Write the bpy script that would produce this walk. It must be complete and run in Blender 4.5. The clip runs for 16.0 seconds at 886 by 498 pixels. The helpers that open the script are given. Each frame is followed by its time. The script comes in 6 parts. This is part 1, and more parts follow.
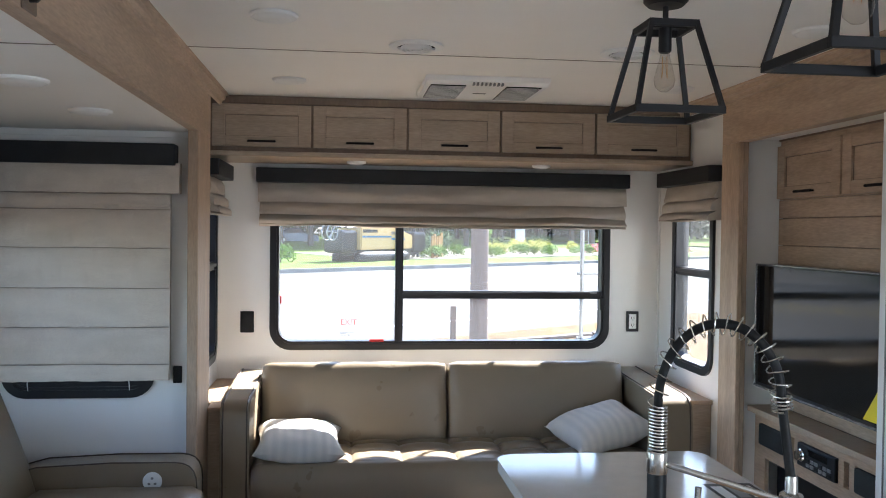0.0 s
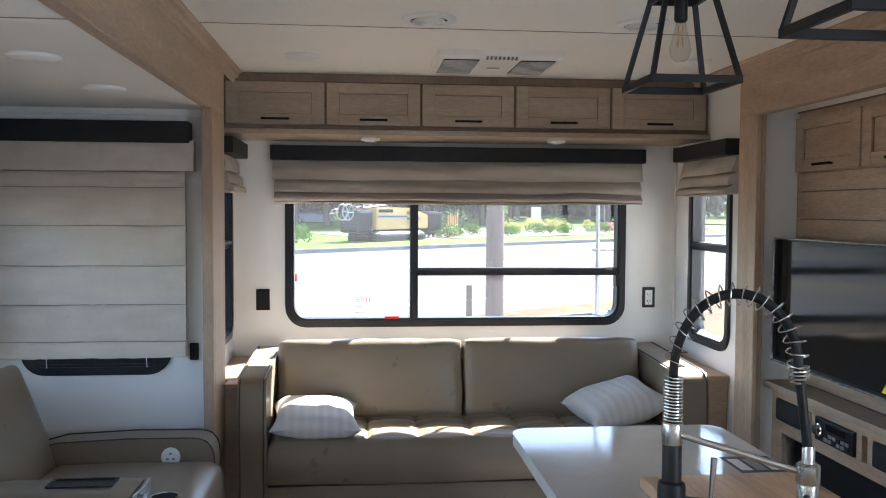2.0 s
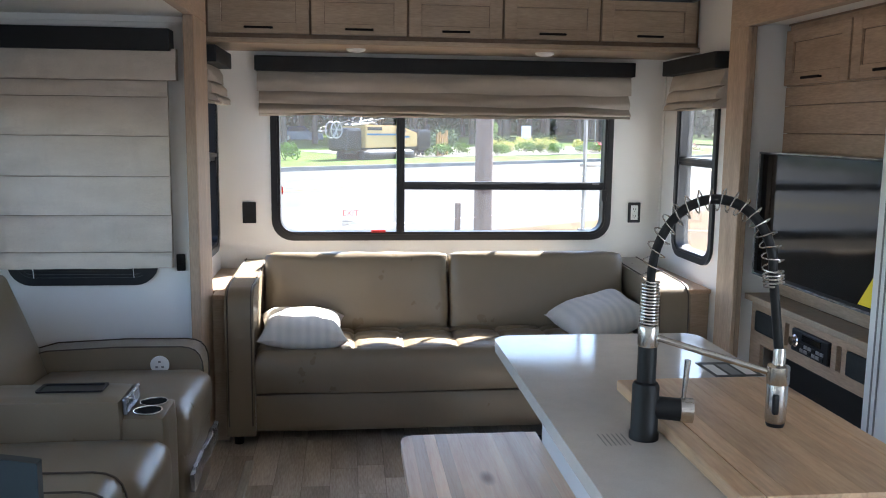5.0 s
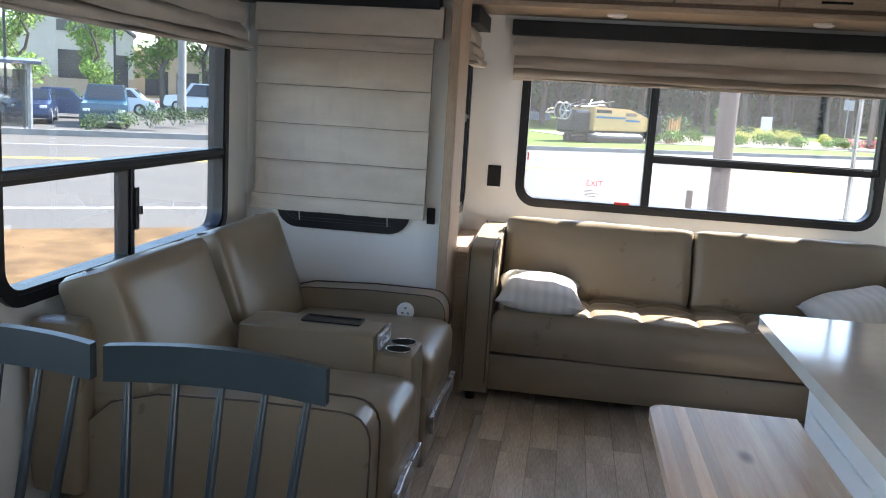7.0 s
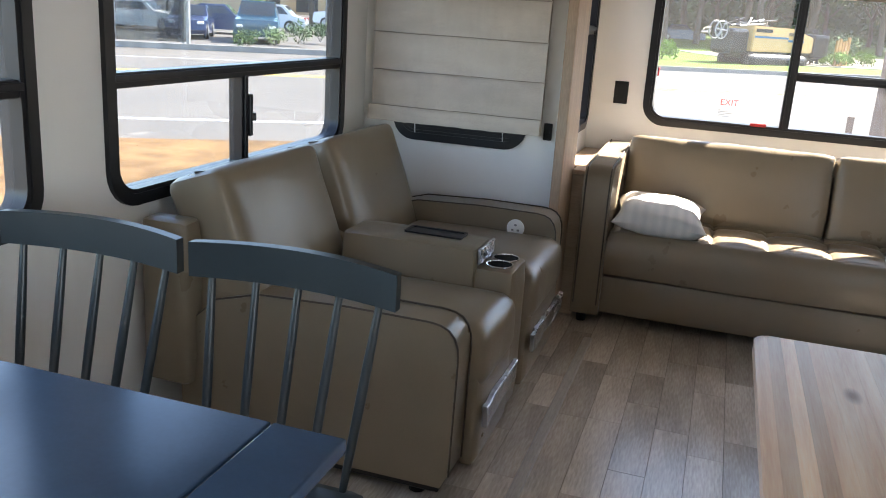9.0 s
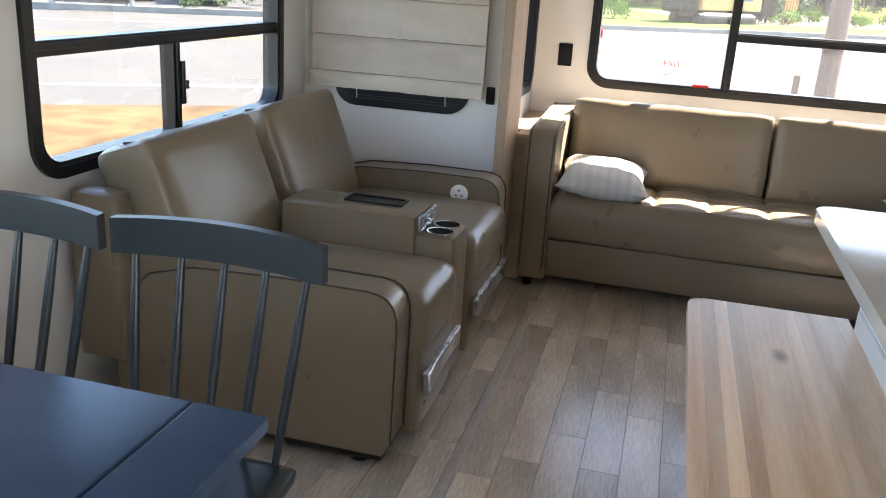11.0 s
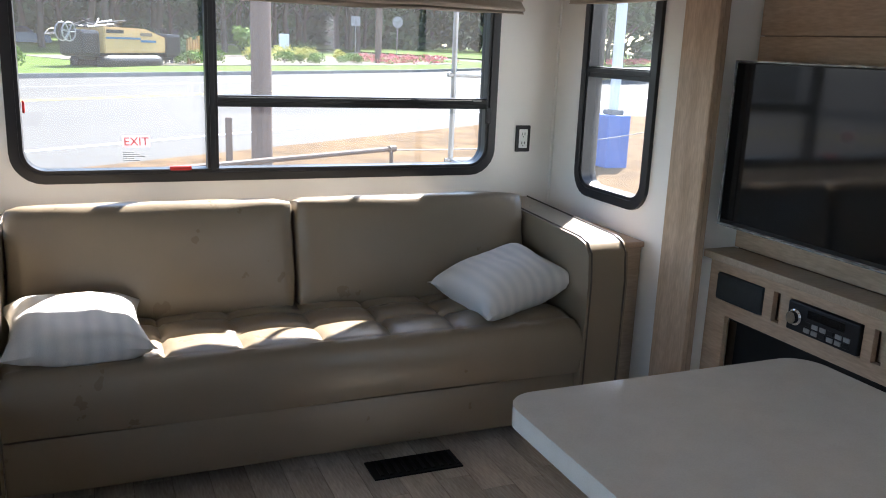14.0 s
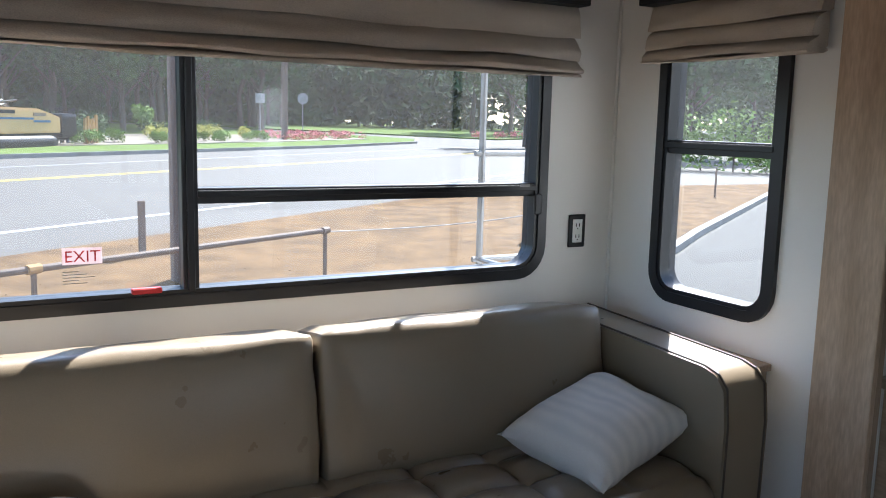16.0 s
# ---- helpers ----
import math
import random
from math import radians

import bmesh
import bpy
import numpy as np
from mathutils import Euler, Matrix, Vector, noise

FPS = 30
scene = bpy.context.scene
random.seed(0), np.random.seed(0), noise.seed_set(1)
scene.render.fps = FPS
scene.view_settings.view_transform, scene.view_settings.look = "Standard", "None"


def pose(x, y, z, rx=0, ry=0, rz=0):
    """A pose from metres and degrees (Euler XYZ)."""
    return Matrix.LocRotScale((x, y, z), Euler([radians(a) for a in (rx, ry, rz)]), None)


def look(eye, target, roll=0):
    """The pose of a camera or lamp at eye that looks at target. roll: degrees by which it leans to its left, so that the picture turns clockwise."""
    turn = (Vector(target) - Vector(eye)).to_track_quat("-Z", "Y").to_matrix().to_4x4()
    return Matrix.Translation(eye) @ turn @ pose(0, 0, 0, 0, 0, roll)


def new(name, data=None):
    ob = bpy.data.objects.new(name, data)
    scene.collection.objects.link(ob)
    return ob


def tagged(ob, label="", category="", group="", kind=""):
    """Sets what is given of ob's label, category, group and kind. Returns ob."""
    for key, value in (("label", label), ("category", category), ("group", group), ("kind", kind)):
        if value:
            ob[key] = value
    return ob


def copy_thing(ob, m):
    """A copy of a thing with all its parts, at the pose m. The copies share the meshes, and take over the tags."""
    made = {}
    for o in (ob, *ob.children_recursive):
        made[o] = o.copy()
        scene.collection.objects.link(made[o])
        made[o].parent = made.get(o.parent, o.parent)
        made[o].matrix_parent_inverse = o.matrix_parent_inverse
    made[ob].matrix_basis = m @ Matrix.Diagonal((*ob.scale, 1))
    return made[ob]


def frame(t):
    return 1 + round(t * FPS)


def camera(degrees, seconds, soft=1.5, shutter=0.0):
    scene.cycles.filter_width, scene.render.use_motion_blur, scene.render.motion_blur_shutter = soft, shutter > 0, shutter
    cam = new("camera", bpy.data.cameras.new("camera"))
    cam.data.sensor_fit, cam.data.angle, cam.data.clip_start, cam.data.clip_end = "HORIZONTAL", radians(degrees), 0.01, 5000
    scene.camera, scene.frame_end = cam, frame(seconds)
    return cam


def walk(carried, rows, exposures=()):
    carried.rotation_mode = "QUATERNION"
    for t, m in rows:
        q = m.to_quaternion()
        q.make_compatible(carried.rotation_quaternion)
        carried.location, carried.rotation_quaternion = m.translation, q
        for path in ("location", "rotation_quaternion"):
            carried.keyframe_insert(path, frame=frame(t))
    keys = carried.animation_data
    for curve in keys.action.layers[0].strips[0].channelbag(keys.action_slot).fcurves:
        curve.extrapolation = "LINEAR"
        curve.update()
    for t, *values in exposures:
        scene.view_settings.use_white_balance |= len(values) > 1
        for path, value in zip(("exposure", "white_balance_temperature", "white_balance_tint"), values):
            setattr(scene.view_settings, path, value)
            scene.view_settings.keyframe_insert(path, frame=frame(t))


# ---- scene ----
cam = camera(55.2, 16.0, soft=1.0)

PATH = [
    (0, (0.72, 0.342, 1.537), (0.952, 2.329, 1.494), 0.7),
    (0.5, (0.727, 0.343, 1.528), (0.941, 2.331, 1.469), 0.7),
    (1, (0.725, 0.339, 1.525), (0.933, 2.327, 1.451), 0.4),
    (1.5, (0.729, 0.342, 1.52), (0.933, 2.33, 1.435), 0.4),
    (2, (0.727, 0.351, 1.52), (0.922, 2.339, 1.429), 0.3),
    (2.5, (0.744, 0.371, 1.507), (0.934, 2.359, 1.406), 0.5),
    (3, (0.762, 0.398, 1.498), (0.953, 2.383, 1.343), 0.2),
    (3.5, (0.759, 0.394, 1.485), (0.96, 2.374, 1.292), 0.0),
    (3.7, (0.756, 0.389, 1.5), (0.957, 2.366, 1.274), -0.1),
    (5.8, (0.71, 0.324, 1.461), (0.932, 2.291, 1.179), 1.2),
    (6, (0.682, 0.33, 1.444), (0.875, 2.301, 1.166), 1.4),
    (6.5, (0.63, 0.326, 1.419), (0.561, 2.304, 1.129), 2.5),
    (7, (0.613, 0.348, 1.406), (0.332, 2.299, 1.067), 3.5),
    (7.5, (0.634, 0.372, 1.396), (0.185, 2.278, 0.988), 2.9),
    (8, (0.674, 0.396, 1.385), (0.145, 2.271, 0.929), 3.6),
    (8.5, (0.704, 0.417, 1.38), (0.14, 2.27, 0.882), 4.0),
    (8.7, (0.715, 0.419, 1.377), (0.138, 2.263, 0.862), 3.8),
    (10.8, (0.742, 0.457, 1.377), (0.169, 2.27, 0.758), 3.6),
    (11, (0.771, 0.458, 1.391), (0.301, 2.301, 0.775), 3.6),
    (11.5, (0.724, 0.594, 1.421), (0.586, 2.499, 0.828), 0.7),
    (12, (0.652, 0.721, 1.437), (1.021, 2.604, 0.873), 2.2),
    (12.5, (0.643, 0.924, 1.433), (1.184, 2.782, 0.925), 2.9),
    (13, (0.663, 1.182, 1.447), (1.138, 3.064, 0.964), 1.2),
    (13.5, (0.614, 1.455, 1.419), (1.183, 3.314, 0.947), 1.7),
    (14, (0.576, 1.707, 1.415), (1.339, 3.497, 0.949), 2.3),
    (14.5, (0.581, 1.996, 1.405), (1.286, 3.832, 1.041), 1.6),
    (15, (0.553, 2.249, 1.408), (1.227, 4.103, 1.079), 1.4),
    (15.5, (0.473, 2.496, 1.423), (1.235, 4.318, 1.106), 1.6),
    (16, (0.494, 2.7, 1.391), (1.464, 4.425, 1.099), 1.4),
]
walk(cam, [(t, look(eye, target, roll)) for t, eye, target, roll in PATH], exposures=[(0, 3.42, 5900, 12), (3.7, 3.42, 5850, 12), (6.5, 3.25, 6050, 12), (8.7, 3.38, 6500, 13), (11, 3.68, 6800, 14), (12.2, 3.38, 6350, 13), (13.5, 3.2, 6150, 13), (14.5, 2.9, 6000, 13), (16, 2.64, 5850, 12)])

# ---------------- light ----------------
world = bpy.data.worlds.new("sky")
scene.world = world
world.use_nodes = True
wn = world.node_tree.nodes
sky = wn.new("ShaderNodeTexSky")
sky.sky_type = "NISHITA"
sky.sun_disc = False
SUN_EL, SUN_AZ = 45.0, 45.0
sky.sun_elevation, sky.sun_rotation = radians(SUN_EL), radians(SUN_AZ)
wn["Background"].inputs[1].default_value = 0.15
world.node_tree.links.new(sky.outputs[0], wn["Background"].inputs[0])
sun = new("sun", bpy.data.lights.new("sun", "SUN"))
sun.data.energy, sun.data.angle, sun.data.color = 5.0, radians(0.5), (1.0, 0.95, 0.87)
_dir = Vector((math.sin(radians(SUN_AZ)) * math.cos(radians(SUN_EL)), math.cos(radians(SUN_AZ)) * math.cos(radians(SUN_EL)), math.sin(radians(SUN_EL))))
sun.matrix_world = look((0, 0, 30), Vector((0, 0, 30)) - _dir)


FILL_SIDE, SKY_DIN = 4.3, 0.7


def fill_lamp(name, m, w, h, power):
    """An area lamp in an opening, added to fill the room with sky-like light."""
    o = new(name, bpy.data.lights.new(name, "AREA"))
    o.data.shape, o.data.size, o.data.size_y, o.data.energy, o.data.color = "RECTANGLE", w, h, power, (0.80, 0.90, 1.0)
    o.matrix_world = m


# ---------------- materials ----------------
def mat(name, col, rough=0.5, metal=0.0, var=0.08, scale=6.0, fine=0.0, fscale=120.0, bump=0.0, stretch=(1, 1, 1), coat=0.0, spec=0.5, col2=None, island=0.0, objrand=0.0):
    """A surface of one colour with stains at one scale, grain at another and fine relief."""
    m = bpy.data.materials.new(name)
    m.use_nodes = True
    n, l = m.node_tree.nodes, m.node_tree.links
    p = n["Principled BSDF"]
    p.inputs["Roughness"].default_value, p.inputs["Metallic"].default_value = rough, metal
    p.inputs["Coat Weight"].default_value, p.inputs["Specular IOR Level"].default_value = coat, spec
    tc = n.new("ShaderNodeTexCoord")
    mp = n.new("ShaderNodeMapping")
    mp.inputs["Scale"].default_value = stretch
    l.new(tc.outputs["Object"], mp.inputs["Vector"])
    big = n.new("ShaderNodeTexNoise")
    big.inputs["Scale"].default_value, big.inputs["Detail"].default_value = scale, 5
    small = n.new("ShaderNodeTexNoise")
    small.inputs["Scale"].default_value, small.inputs["Detail"].default_value = fscale, 3
    l.new(mp.outputs[0], big.inputs["Vector"])
    l.new(mp.outputs[0], small.inputs["Vector"])
    c2 = col2 or tuple(c * (1 - var * 2) for c in col)
    ramp = n.new("ShaderNodeValToRGB")
    ramp.color_ramp.elements[0].position, ramp.color_ramp.elements[1].position = 0.33, 0.67
    ramp.color_ramp.elements[0].color, ramp.color_ramp.elements[1].color = (*c2, 1), (*col, 1)
    l.new(big.outputs[0], ramp.inputs[0])
    out = ramp.outputs[0]
    if fine:
        mx = n.new("ShaderNodeMix")
        mx.data_type, mx.blend_type = "RGBA", "OVERLAY"
        mx.inputs[0].default_value = fine
        l.new(out, mx.inputs[6])
        l.new(small.outputs[0], mx.inputs[7])
        out = mx.outputs[2]
    if objrand or island:
        src = n.new("ShaderNodeObjectInfo").outputs["Random"] if objrand else n.new("ShaderNodeNewGeometry").outputs["Random Per Island"]
        mr = n.new("ShaderNodeMapRange")
        a = objrand or island
        mr.inputs["To Min"].default_value, mr.inputs["To Max"].default_value = 1 - a, 1 + a
        l.new(src, mr.inputs["Value"])
        hs = n.new("ShaderNodeHueSaturation")
        l.new(mr.outputs[0], hs.inputs["Value"])
        l.new(out, hs.inputs["Color"])
        out = hs.outputs[0]
    l.new(out, p.inputs["Base Color"])
    if bump:
        b = n.new("ShaderNodeBump")
        b.inputs["Strength"].default_value, b.inputs["Distance"].default_value = bump, 0.004
        l.new(small.outputs[0], b.inputs["Height"])
        l.new(b.outputs[0], p.inputs["Normal"])
    rr = n.new("ShaderNodeMapRange")
    rr.inputs["To Min"].default_value, rr.inputs["To Max"].default_value = max(0.02, rough - 0.07), min(1, rough + 0.07)
    l.new(big.outputs[0], rr.inputs["Value"])
    l.new(rr.outputs[0], p.inputs["Roughness"])
    return m


M_WALL = mat("wall_paper", (0.80, 0.785, 0.75), 0.55, var=0.02, scale=2, fine=0.06, fscale=300, bump=0.05)
M_CEIL = mat("ceiling_panel", (0.87, 0.85, 0.80), 0.45, var=0.02, scale=2.5, fine=0.03, fscale=60, bump=0.03, stretch=(0.3, 1, 1))
M_WOODX = mat("maple_along_x", (0.47, 0.34, 0.235), 0.42, col2=(0.365, 0.255, 0.17), scale=7, fine=0.35, fscale=70, bump=0.06, stretch=(0.35, 2.2, 2.2))
M_WOODY = mat("maple_along_y", (0.47, 0.34, 0.235), 0.42, col2=(0.365, 0.255, 0.17), scale=7, fine=0.35, fscale=70, bump=0.06, stretch=(2.2, 0.35, 2.2))
M_WOODZ = mat("maple_upright", (0.47, 0.34, 0.235), 0.42, col2=(0.36, 0.25, 0.165), scale=7, fine=0.35, fscale=70, bump=0.06, stretch=(2.2, 2.2, 0.35))
M_WOODG = mat("grey_stained_maple", (0.40, 0.31, 0.225), 0.45, col2=(0.34, 0.26, 0.185), scale=7, fine=0.3, fscale=80, bump=0.05, stretch=(0.35, 2.2, 2.2))
# Darkened copy of the maple, for post faces turned from the light.
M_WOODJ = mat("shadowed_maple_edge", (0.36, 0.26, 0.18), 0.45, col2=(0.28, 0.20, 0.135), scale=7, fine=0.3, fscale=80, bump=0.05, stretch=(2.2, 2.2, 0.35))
M_WOODD = mat("dark_wood_and_gap_shade", (0.20, 0.135, 0.09), 0.5, var=0.1, scale=8, fine=0.3, fscale=90, stretch=(1, 1, 0.3))
M_LEATHER = mat("taupe_leather", (0.203, 0.160, 0.107), 0.30, col2=(0.194, 0.153, 0.102), scale=9, fine=0.12, fscale=420, bump=0.12, spec=0.5)
M_LINEN = mat("beige_linen", (0.54, 0.48, 0.41), 0.9, col2=(0.47, 0.415, 0.35), scale=9, fine=0.35, fscale=380, bump=0.3, stretch=(0.6, 0.6, 1.6), spec=0.2)
M_BLACKFAB = mat("black_vinyl", (0.015, 0.016, 0.018), 0.5, var=0.15, scale=10, bump=0.15, fscale=300, spec=0.3)
M_FRAME = mat("black_aluminium", (0.010, 0.010, 0.012), 0.33, var=0.04, scale=3, spec=0.45)
M_BLACK = mat("black_plastic", (0.010, 0.010, 0.011), 0.42, var=0.2, scale=20, spec=0.3)
M_MATTE = mat("matte_black_steel", (0.011, 0.011, 0.012), 0.5, var=0.15, scale=20, spec=0.3)
M_RIM = mat("brown_metal_plate", (0.20, 0.145, 0.10), 0.45, metal=0.3, var=0.1, scale=20)
M_PULL = mat("black_pull", (0.008, 0.007, 0.006), 0.6, var=0.15, scale=20, spec=0.15)
M_NICKEL = mat("satin_nickel", (0.58, 0.56, 0.53), 0.25, metal=1.0, var=0.03, scale=12)
M_QUARTZ = mat("pale_quartz", (0.62, 0.60, 0.57), 0.095, var=0.03, scale=20, fine=0.15, fscale=420, spec=0.5)
M_WHITEP = mat("white_lacquer", (0.78, 0.79, 0.80), 0.4, var=0.02, scale=5)
M_WHITEPL = mat("white_plastic", (0.80, 0.80, 0.78), 0.4, var=0.02, scale=10)
M_STEEL = mat("brushed_steel", (0.55, 0.53, 0.50), 0.28, metal=1.0, var=0.05, scale=30, fine=0.2, fscale=300, stretch=(6, 6, 0.4))
M_CHROME = mat("chrome", (0.75, 0.75, 0.75), 0.1, metal=1.0, var=0.02)
M_BUTCHER = mat("beech_lamella", (0.88, 0.67, 0.48), 0.34, col2=(0.68, 0.43, 0.27), scale=5, fine=0.3, fscale=60, bump=0.04, stretch=(4, 0.22, 4), objrand=0.2)
M_BUTCHERX = mat("cover_lamella", (0.66, 0.46, 0.29), 0.4, col2=(0.42, 0.26, 0.15), scale=5, fine=0.35, fscale=60, bump=0.04, stretch=(2.5, 0.3, 2.5), objrand=0.14)


def add_knots(m, scale, seed):
    """Sparse dark knots with a soft rim, drawn out along the grain."""
    n, l = m.node_tree.nodes, m.node_tree.links
    p = n["Principled BSDF"]
    old = p.inputs["Base Color"].links[0].from_socket
    tc, mp, vo, cr, mx = n.new("ShaderNodeTexCoord"), n.new("ShaderNodeMapping"), n.new("ShaderNodeTexVoronoi"), n.new("ShaderNodeValToRGB"), n.new("ShaderNodeMix")
    mp.inputs["Scale"].default_value, mp.inputs["Location"].default_value = (1.0, 0.42, 1.0), (seed, seed * 0.7, 0)
    vo.inputs["Scale"].default_value = scale
    cr.color_ramp.elements[0].position, cr.color_ramp.elements[1].position = 0.035, 0.105
    cr.color_ramp.elements[0].color, cr.color_ramp.elements[1].color = (0.30, 0.20, 0.13, 1), (1, 1, 1, 1)
    mx.data_type, mx.blend_type = "RGBA", "MULTIPLY"
    mx.inputs[0].default_value = 0.85
    l.new(tc.outputs["Object"], mp.inputs["Vector"])
    l.new(mp.outputs[0], vo.inputs["Vector"])
    l.new(vo.outputs["Distance"], cr.inputs[0])
    l.new(old, mx.inputs[6])
    l.new(cr.outputs[0], mx.inputs[7])
    l.new(mx.outputs[2], p.inputs["Base Color"])


add_knots(M_BUTCHER, 4.6, 1.3)
add_knots(M_BUTCHERX, 3.6, 2.1)
M_STRIP = mat("grey_strip", (0.40, 0.36, 0.32), 0.35, var=0.1, scale=6, fine=0.3, fscale=60, stretch=(3, 0.4, 1))
M_PLANK = mat("vinyl_plank", (0.60, 0.53, 0.45), 0.22, col2=(0.44, 0.38, 0.315), scale=4, fine=0.45, fscale=45, bump=0.05, stretch=(3.0, 0.4, 1), objrand=0.2)
M_JOINT = mat("plank_joint", (0.19, 0.155, 0.125), 0.6)
M_SLATE = mat("slate_paint", (0.017, 0.026, 0.031), 0.33, var=0.08, scale=8, fine=0.1, fscale=120, bump=0.03)
# Dark tabletop; the blue of the reflected sky is put into its colour.
M_TABLE = mat("dark_table_sky_reflection", (0.030, 0.062, 0.115), 0.2, var=0.06, scale=6, fine=0.08, fscale=120)
M_SCREEN = mat("dark_screen", (0.006, 0.006, 0.007), 0.06, var=0.05)
M_FABRICD = mat("dark_speaker_cloth", (0.02, 0.022, 0.022), 0.85, var=0.2, scale=30, bump=0.4, fscale=500)
# Flat black that paints the dark inside cup wells, vents and louvres.
M_WELL = mat("black_hollow_shade", (0.008, 0.008, 0.009), 0.8, spec=0.1)
M_FOIL = mat("plastic_wrap", (0.55, 0.55, 0.56), 0.18, metal=0.6, var=0.3, scale=25, bump=0.9, fscale=40)
M_YELLOW = mat("yellow_label", (0.85, 0.68, 0.02), 0.5, var=0.03)
M_RED = mat("red_print", (0.55, 0.02, 0.02), 0.5)
M_PAPER = mat("pale_print", (0.75, 0.75, 0.74), 0.6, var=0.02)
M_INK = mat("grey_print", (0.25, 0.25, 0.25), 0.6)
M_BRASS = mat("bulb_filament", (0.8, 0.45, 0.12), 0.35, metal=0.8)
# For the sewn linen seams and the ceiling's painted shadow lines.
M_SEAM_SHADOW = mat("linen_seam_and_shadow", (0.27, 0.235, 0.20), 0.9, var=0.1, scale=20)


def decal_mat():
    """White film that lets daylight through."""
    m = bpy.data.materials.new("decal_film")
    m.use_nodes = True
    n, l = m.node_tree.nodes, m.node_tree.links
    tr, df, mx = n.new("ShaderNodeBsdfTranslucent"), n.new("ShaderNodeBsdfDiffuse"), n.new("ShaderNodeMixShader")
    tr.inputs[0].default_value = (0.58, 0.50, 0.51, 1)
    df.inputs[0].default_value = (0.58, 0.50, 0.51, 1)
    l.new(tr.outputs[0], mx.inputs[1])
    l.new(df.outputs[0], mx.inputs[2])
    mx.inputs[0].default_value = 0.3
    l.new(mx.outputs[0], n["Material Output"].inputs[0])
    return m


M_DECAL = decal_mat()
M_PIPING = mat("dark_seam", (0.06, 0.045, 0.033), 0.6)


def glass_mat(name, tint, rough=0.0):
    m = bpy.data.materials.new(name)
    m.use_nodes = True
    p = m.node_tree.nodes["Principled BSDF"]
    p.inputs["Base Color"].default_value = (*tint, 1)
    p.inputs["Transmission Weight"].default_value = 1
    p.inputs["Roughness"].default_value, p.inputs["IOR"].default_value = rough, 1.45
    return m


def pane_mat():
    """Thin grey-tinted window glass, with a faint mirror of the room."""
    m = bpy.data.materials.new("window_glass")
    m.use_nodes = True
    n, l = m.node_tree.nodes, m.node_tree.links
    tr, gl, mx, lw = n.new("ShaderNodeBsdfTransparent"), n.new("ShaderNodeBsdfGlossy"), n.new("ShaderNodeMixShader"), n.new("ShaderNodeLayerWeight")
    pw, fr = n.new("ShaderNodeMath"), n.new("ShaderNodeMapRange")
    pw.operation = "POWER"
    pw.inputs[1].default_value = 4.0
    fr.inputs["To Min"].default_value, fr.inputs["To Max"].default_value = 0.022, 0.75
    l.new(lw.outputs["Facing"], pw.inputs[0])
    l.new(pw.outputs[0], fr.inputs["Value"])
    tr.inputs[0].default_value = (0.46, 0.485, 0.485, 1)
    gl.inputs["Roughness"].default_value = 0.0
    l.new(fr.outputs[0], mx.inputs[0])
    l.new(tr.outputs[0], mx.inputs[1])
    l.new(gl.outputs[0], mx.inputs[2])
    # a film of dust that the sun lights up
    du, md = n.new("ShaderNodeBsdfTranslucent"), n.new("ShaderNodeMixShader")
    du.inputs[0].default_value = (0.8, 0.8, 0.78, 1)
    md.inputs[0].default_value = 0.022
    l.new(mx.outputs[0], md.inputs[1])
    l.new(du.outputs[0], md.inputs[2])
    l.new(md.outputs[0], n["Material Output"].inputs[0])
    return m


M_PANE = pane_mat()
M_BULB = M_PANE.copy()
M_BULB.name = "bulb_glass"
for _n in M_BULB.node_tree.nodes:
    if _n.type == "BSDF_TRANSPARENT":
        _n.inputs[0].default_value = (0.93, 0.92, 0.90, 1)


def pillow_mat():
    m = mat("striped_cotton", (0.66, 0.64, 0.60), 0.9, var=0.03, scale=10, fine=0.25, fscale=300, bump=0.3, spec=0.2)
    n, l = m.node_tree.nodes, m.node_tree.links
    wv = n.new("ShaderNodeTexWave")
    wv.bands_direction = "X"
    wv.inputs["Scale"].default_value, wv.inputs["Distortion"].default_value = 7.0, 0.6
    sep = n.new("ShaderNodeTexNoise")
    sep.noise_dimensions = "1D"
    sep.inputs["Scale"].default_value = 14
    tc = n.new("ShaderNodeTexCoord")
    sx = n.new("ShaderNodeSeparateXYZ")
    l.new(tc.outputs["Object"], wv.inputs["Vector"])
    l.new(tc.outputs["Object"], sx.inputs[0])
    l.new(sx.outputs[0], sep.inputs["W"])
    ml = n.new("ShaderNodeMath")
    ml.operation = "MULTIPLY"
    l.new(wv.outputs["Fac"], ml.inputs[0])
    l.new(sep.outputs[0], ml.inputs[1])
    p = n["Principled BSDF"]
    old = p.inputs["Base Color"].links[0].from_socket
    mx = n.new("ShaderNodeMix")
    mx.data_type = "RGBA"
    l.new(ml.outputs[0], mx.inputs[0])
    l.new(old, mx.inputs[6])
    mx.inputs[7].default_value = (0.50, 0.50, 0.49, 1)
    l.new(mx.outputs[2], p.inputs["Base Color"])
    return m


M_PILLOW = pillow_mat()


# ---------------- building helpers ----------------
def part(name, bm, material, parent=None, label="", smooth=False):
    bmesh.ops.recalc_face_normals(bm, faces=bm.faces)
    me = bpy.data.meshes.new(name)
    bm.to_mesh(me)
    bm.free()
    me.materials.append(material)
    if smooth:
        me.shade_smooth()
        me.set_sharp_from_angle(angle=radians(40))
    ob = new(name, me)
    if parent:
        ob.parent = parent
    if label:
        ob["label"] = label
    return ob


def thing(name, label, category, group="", kind=""):
    return tagged(new(name), label, category, group, kind)


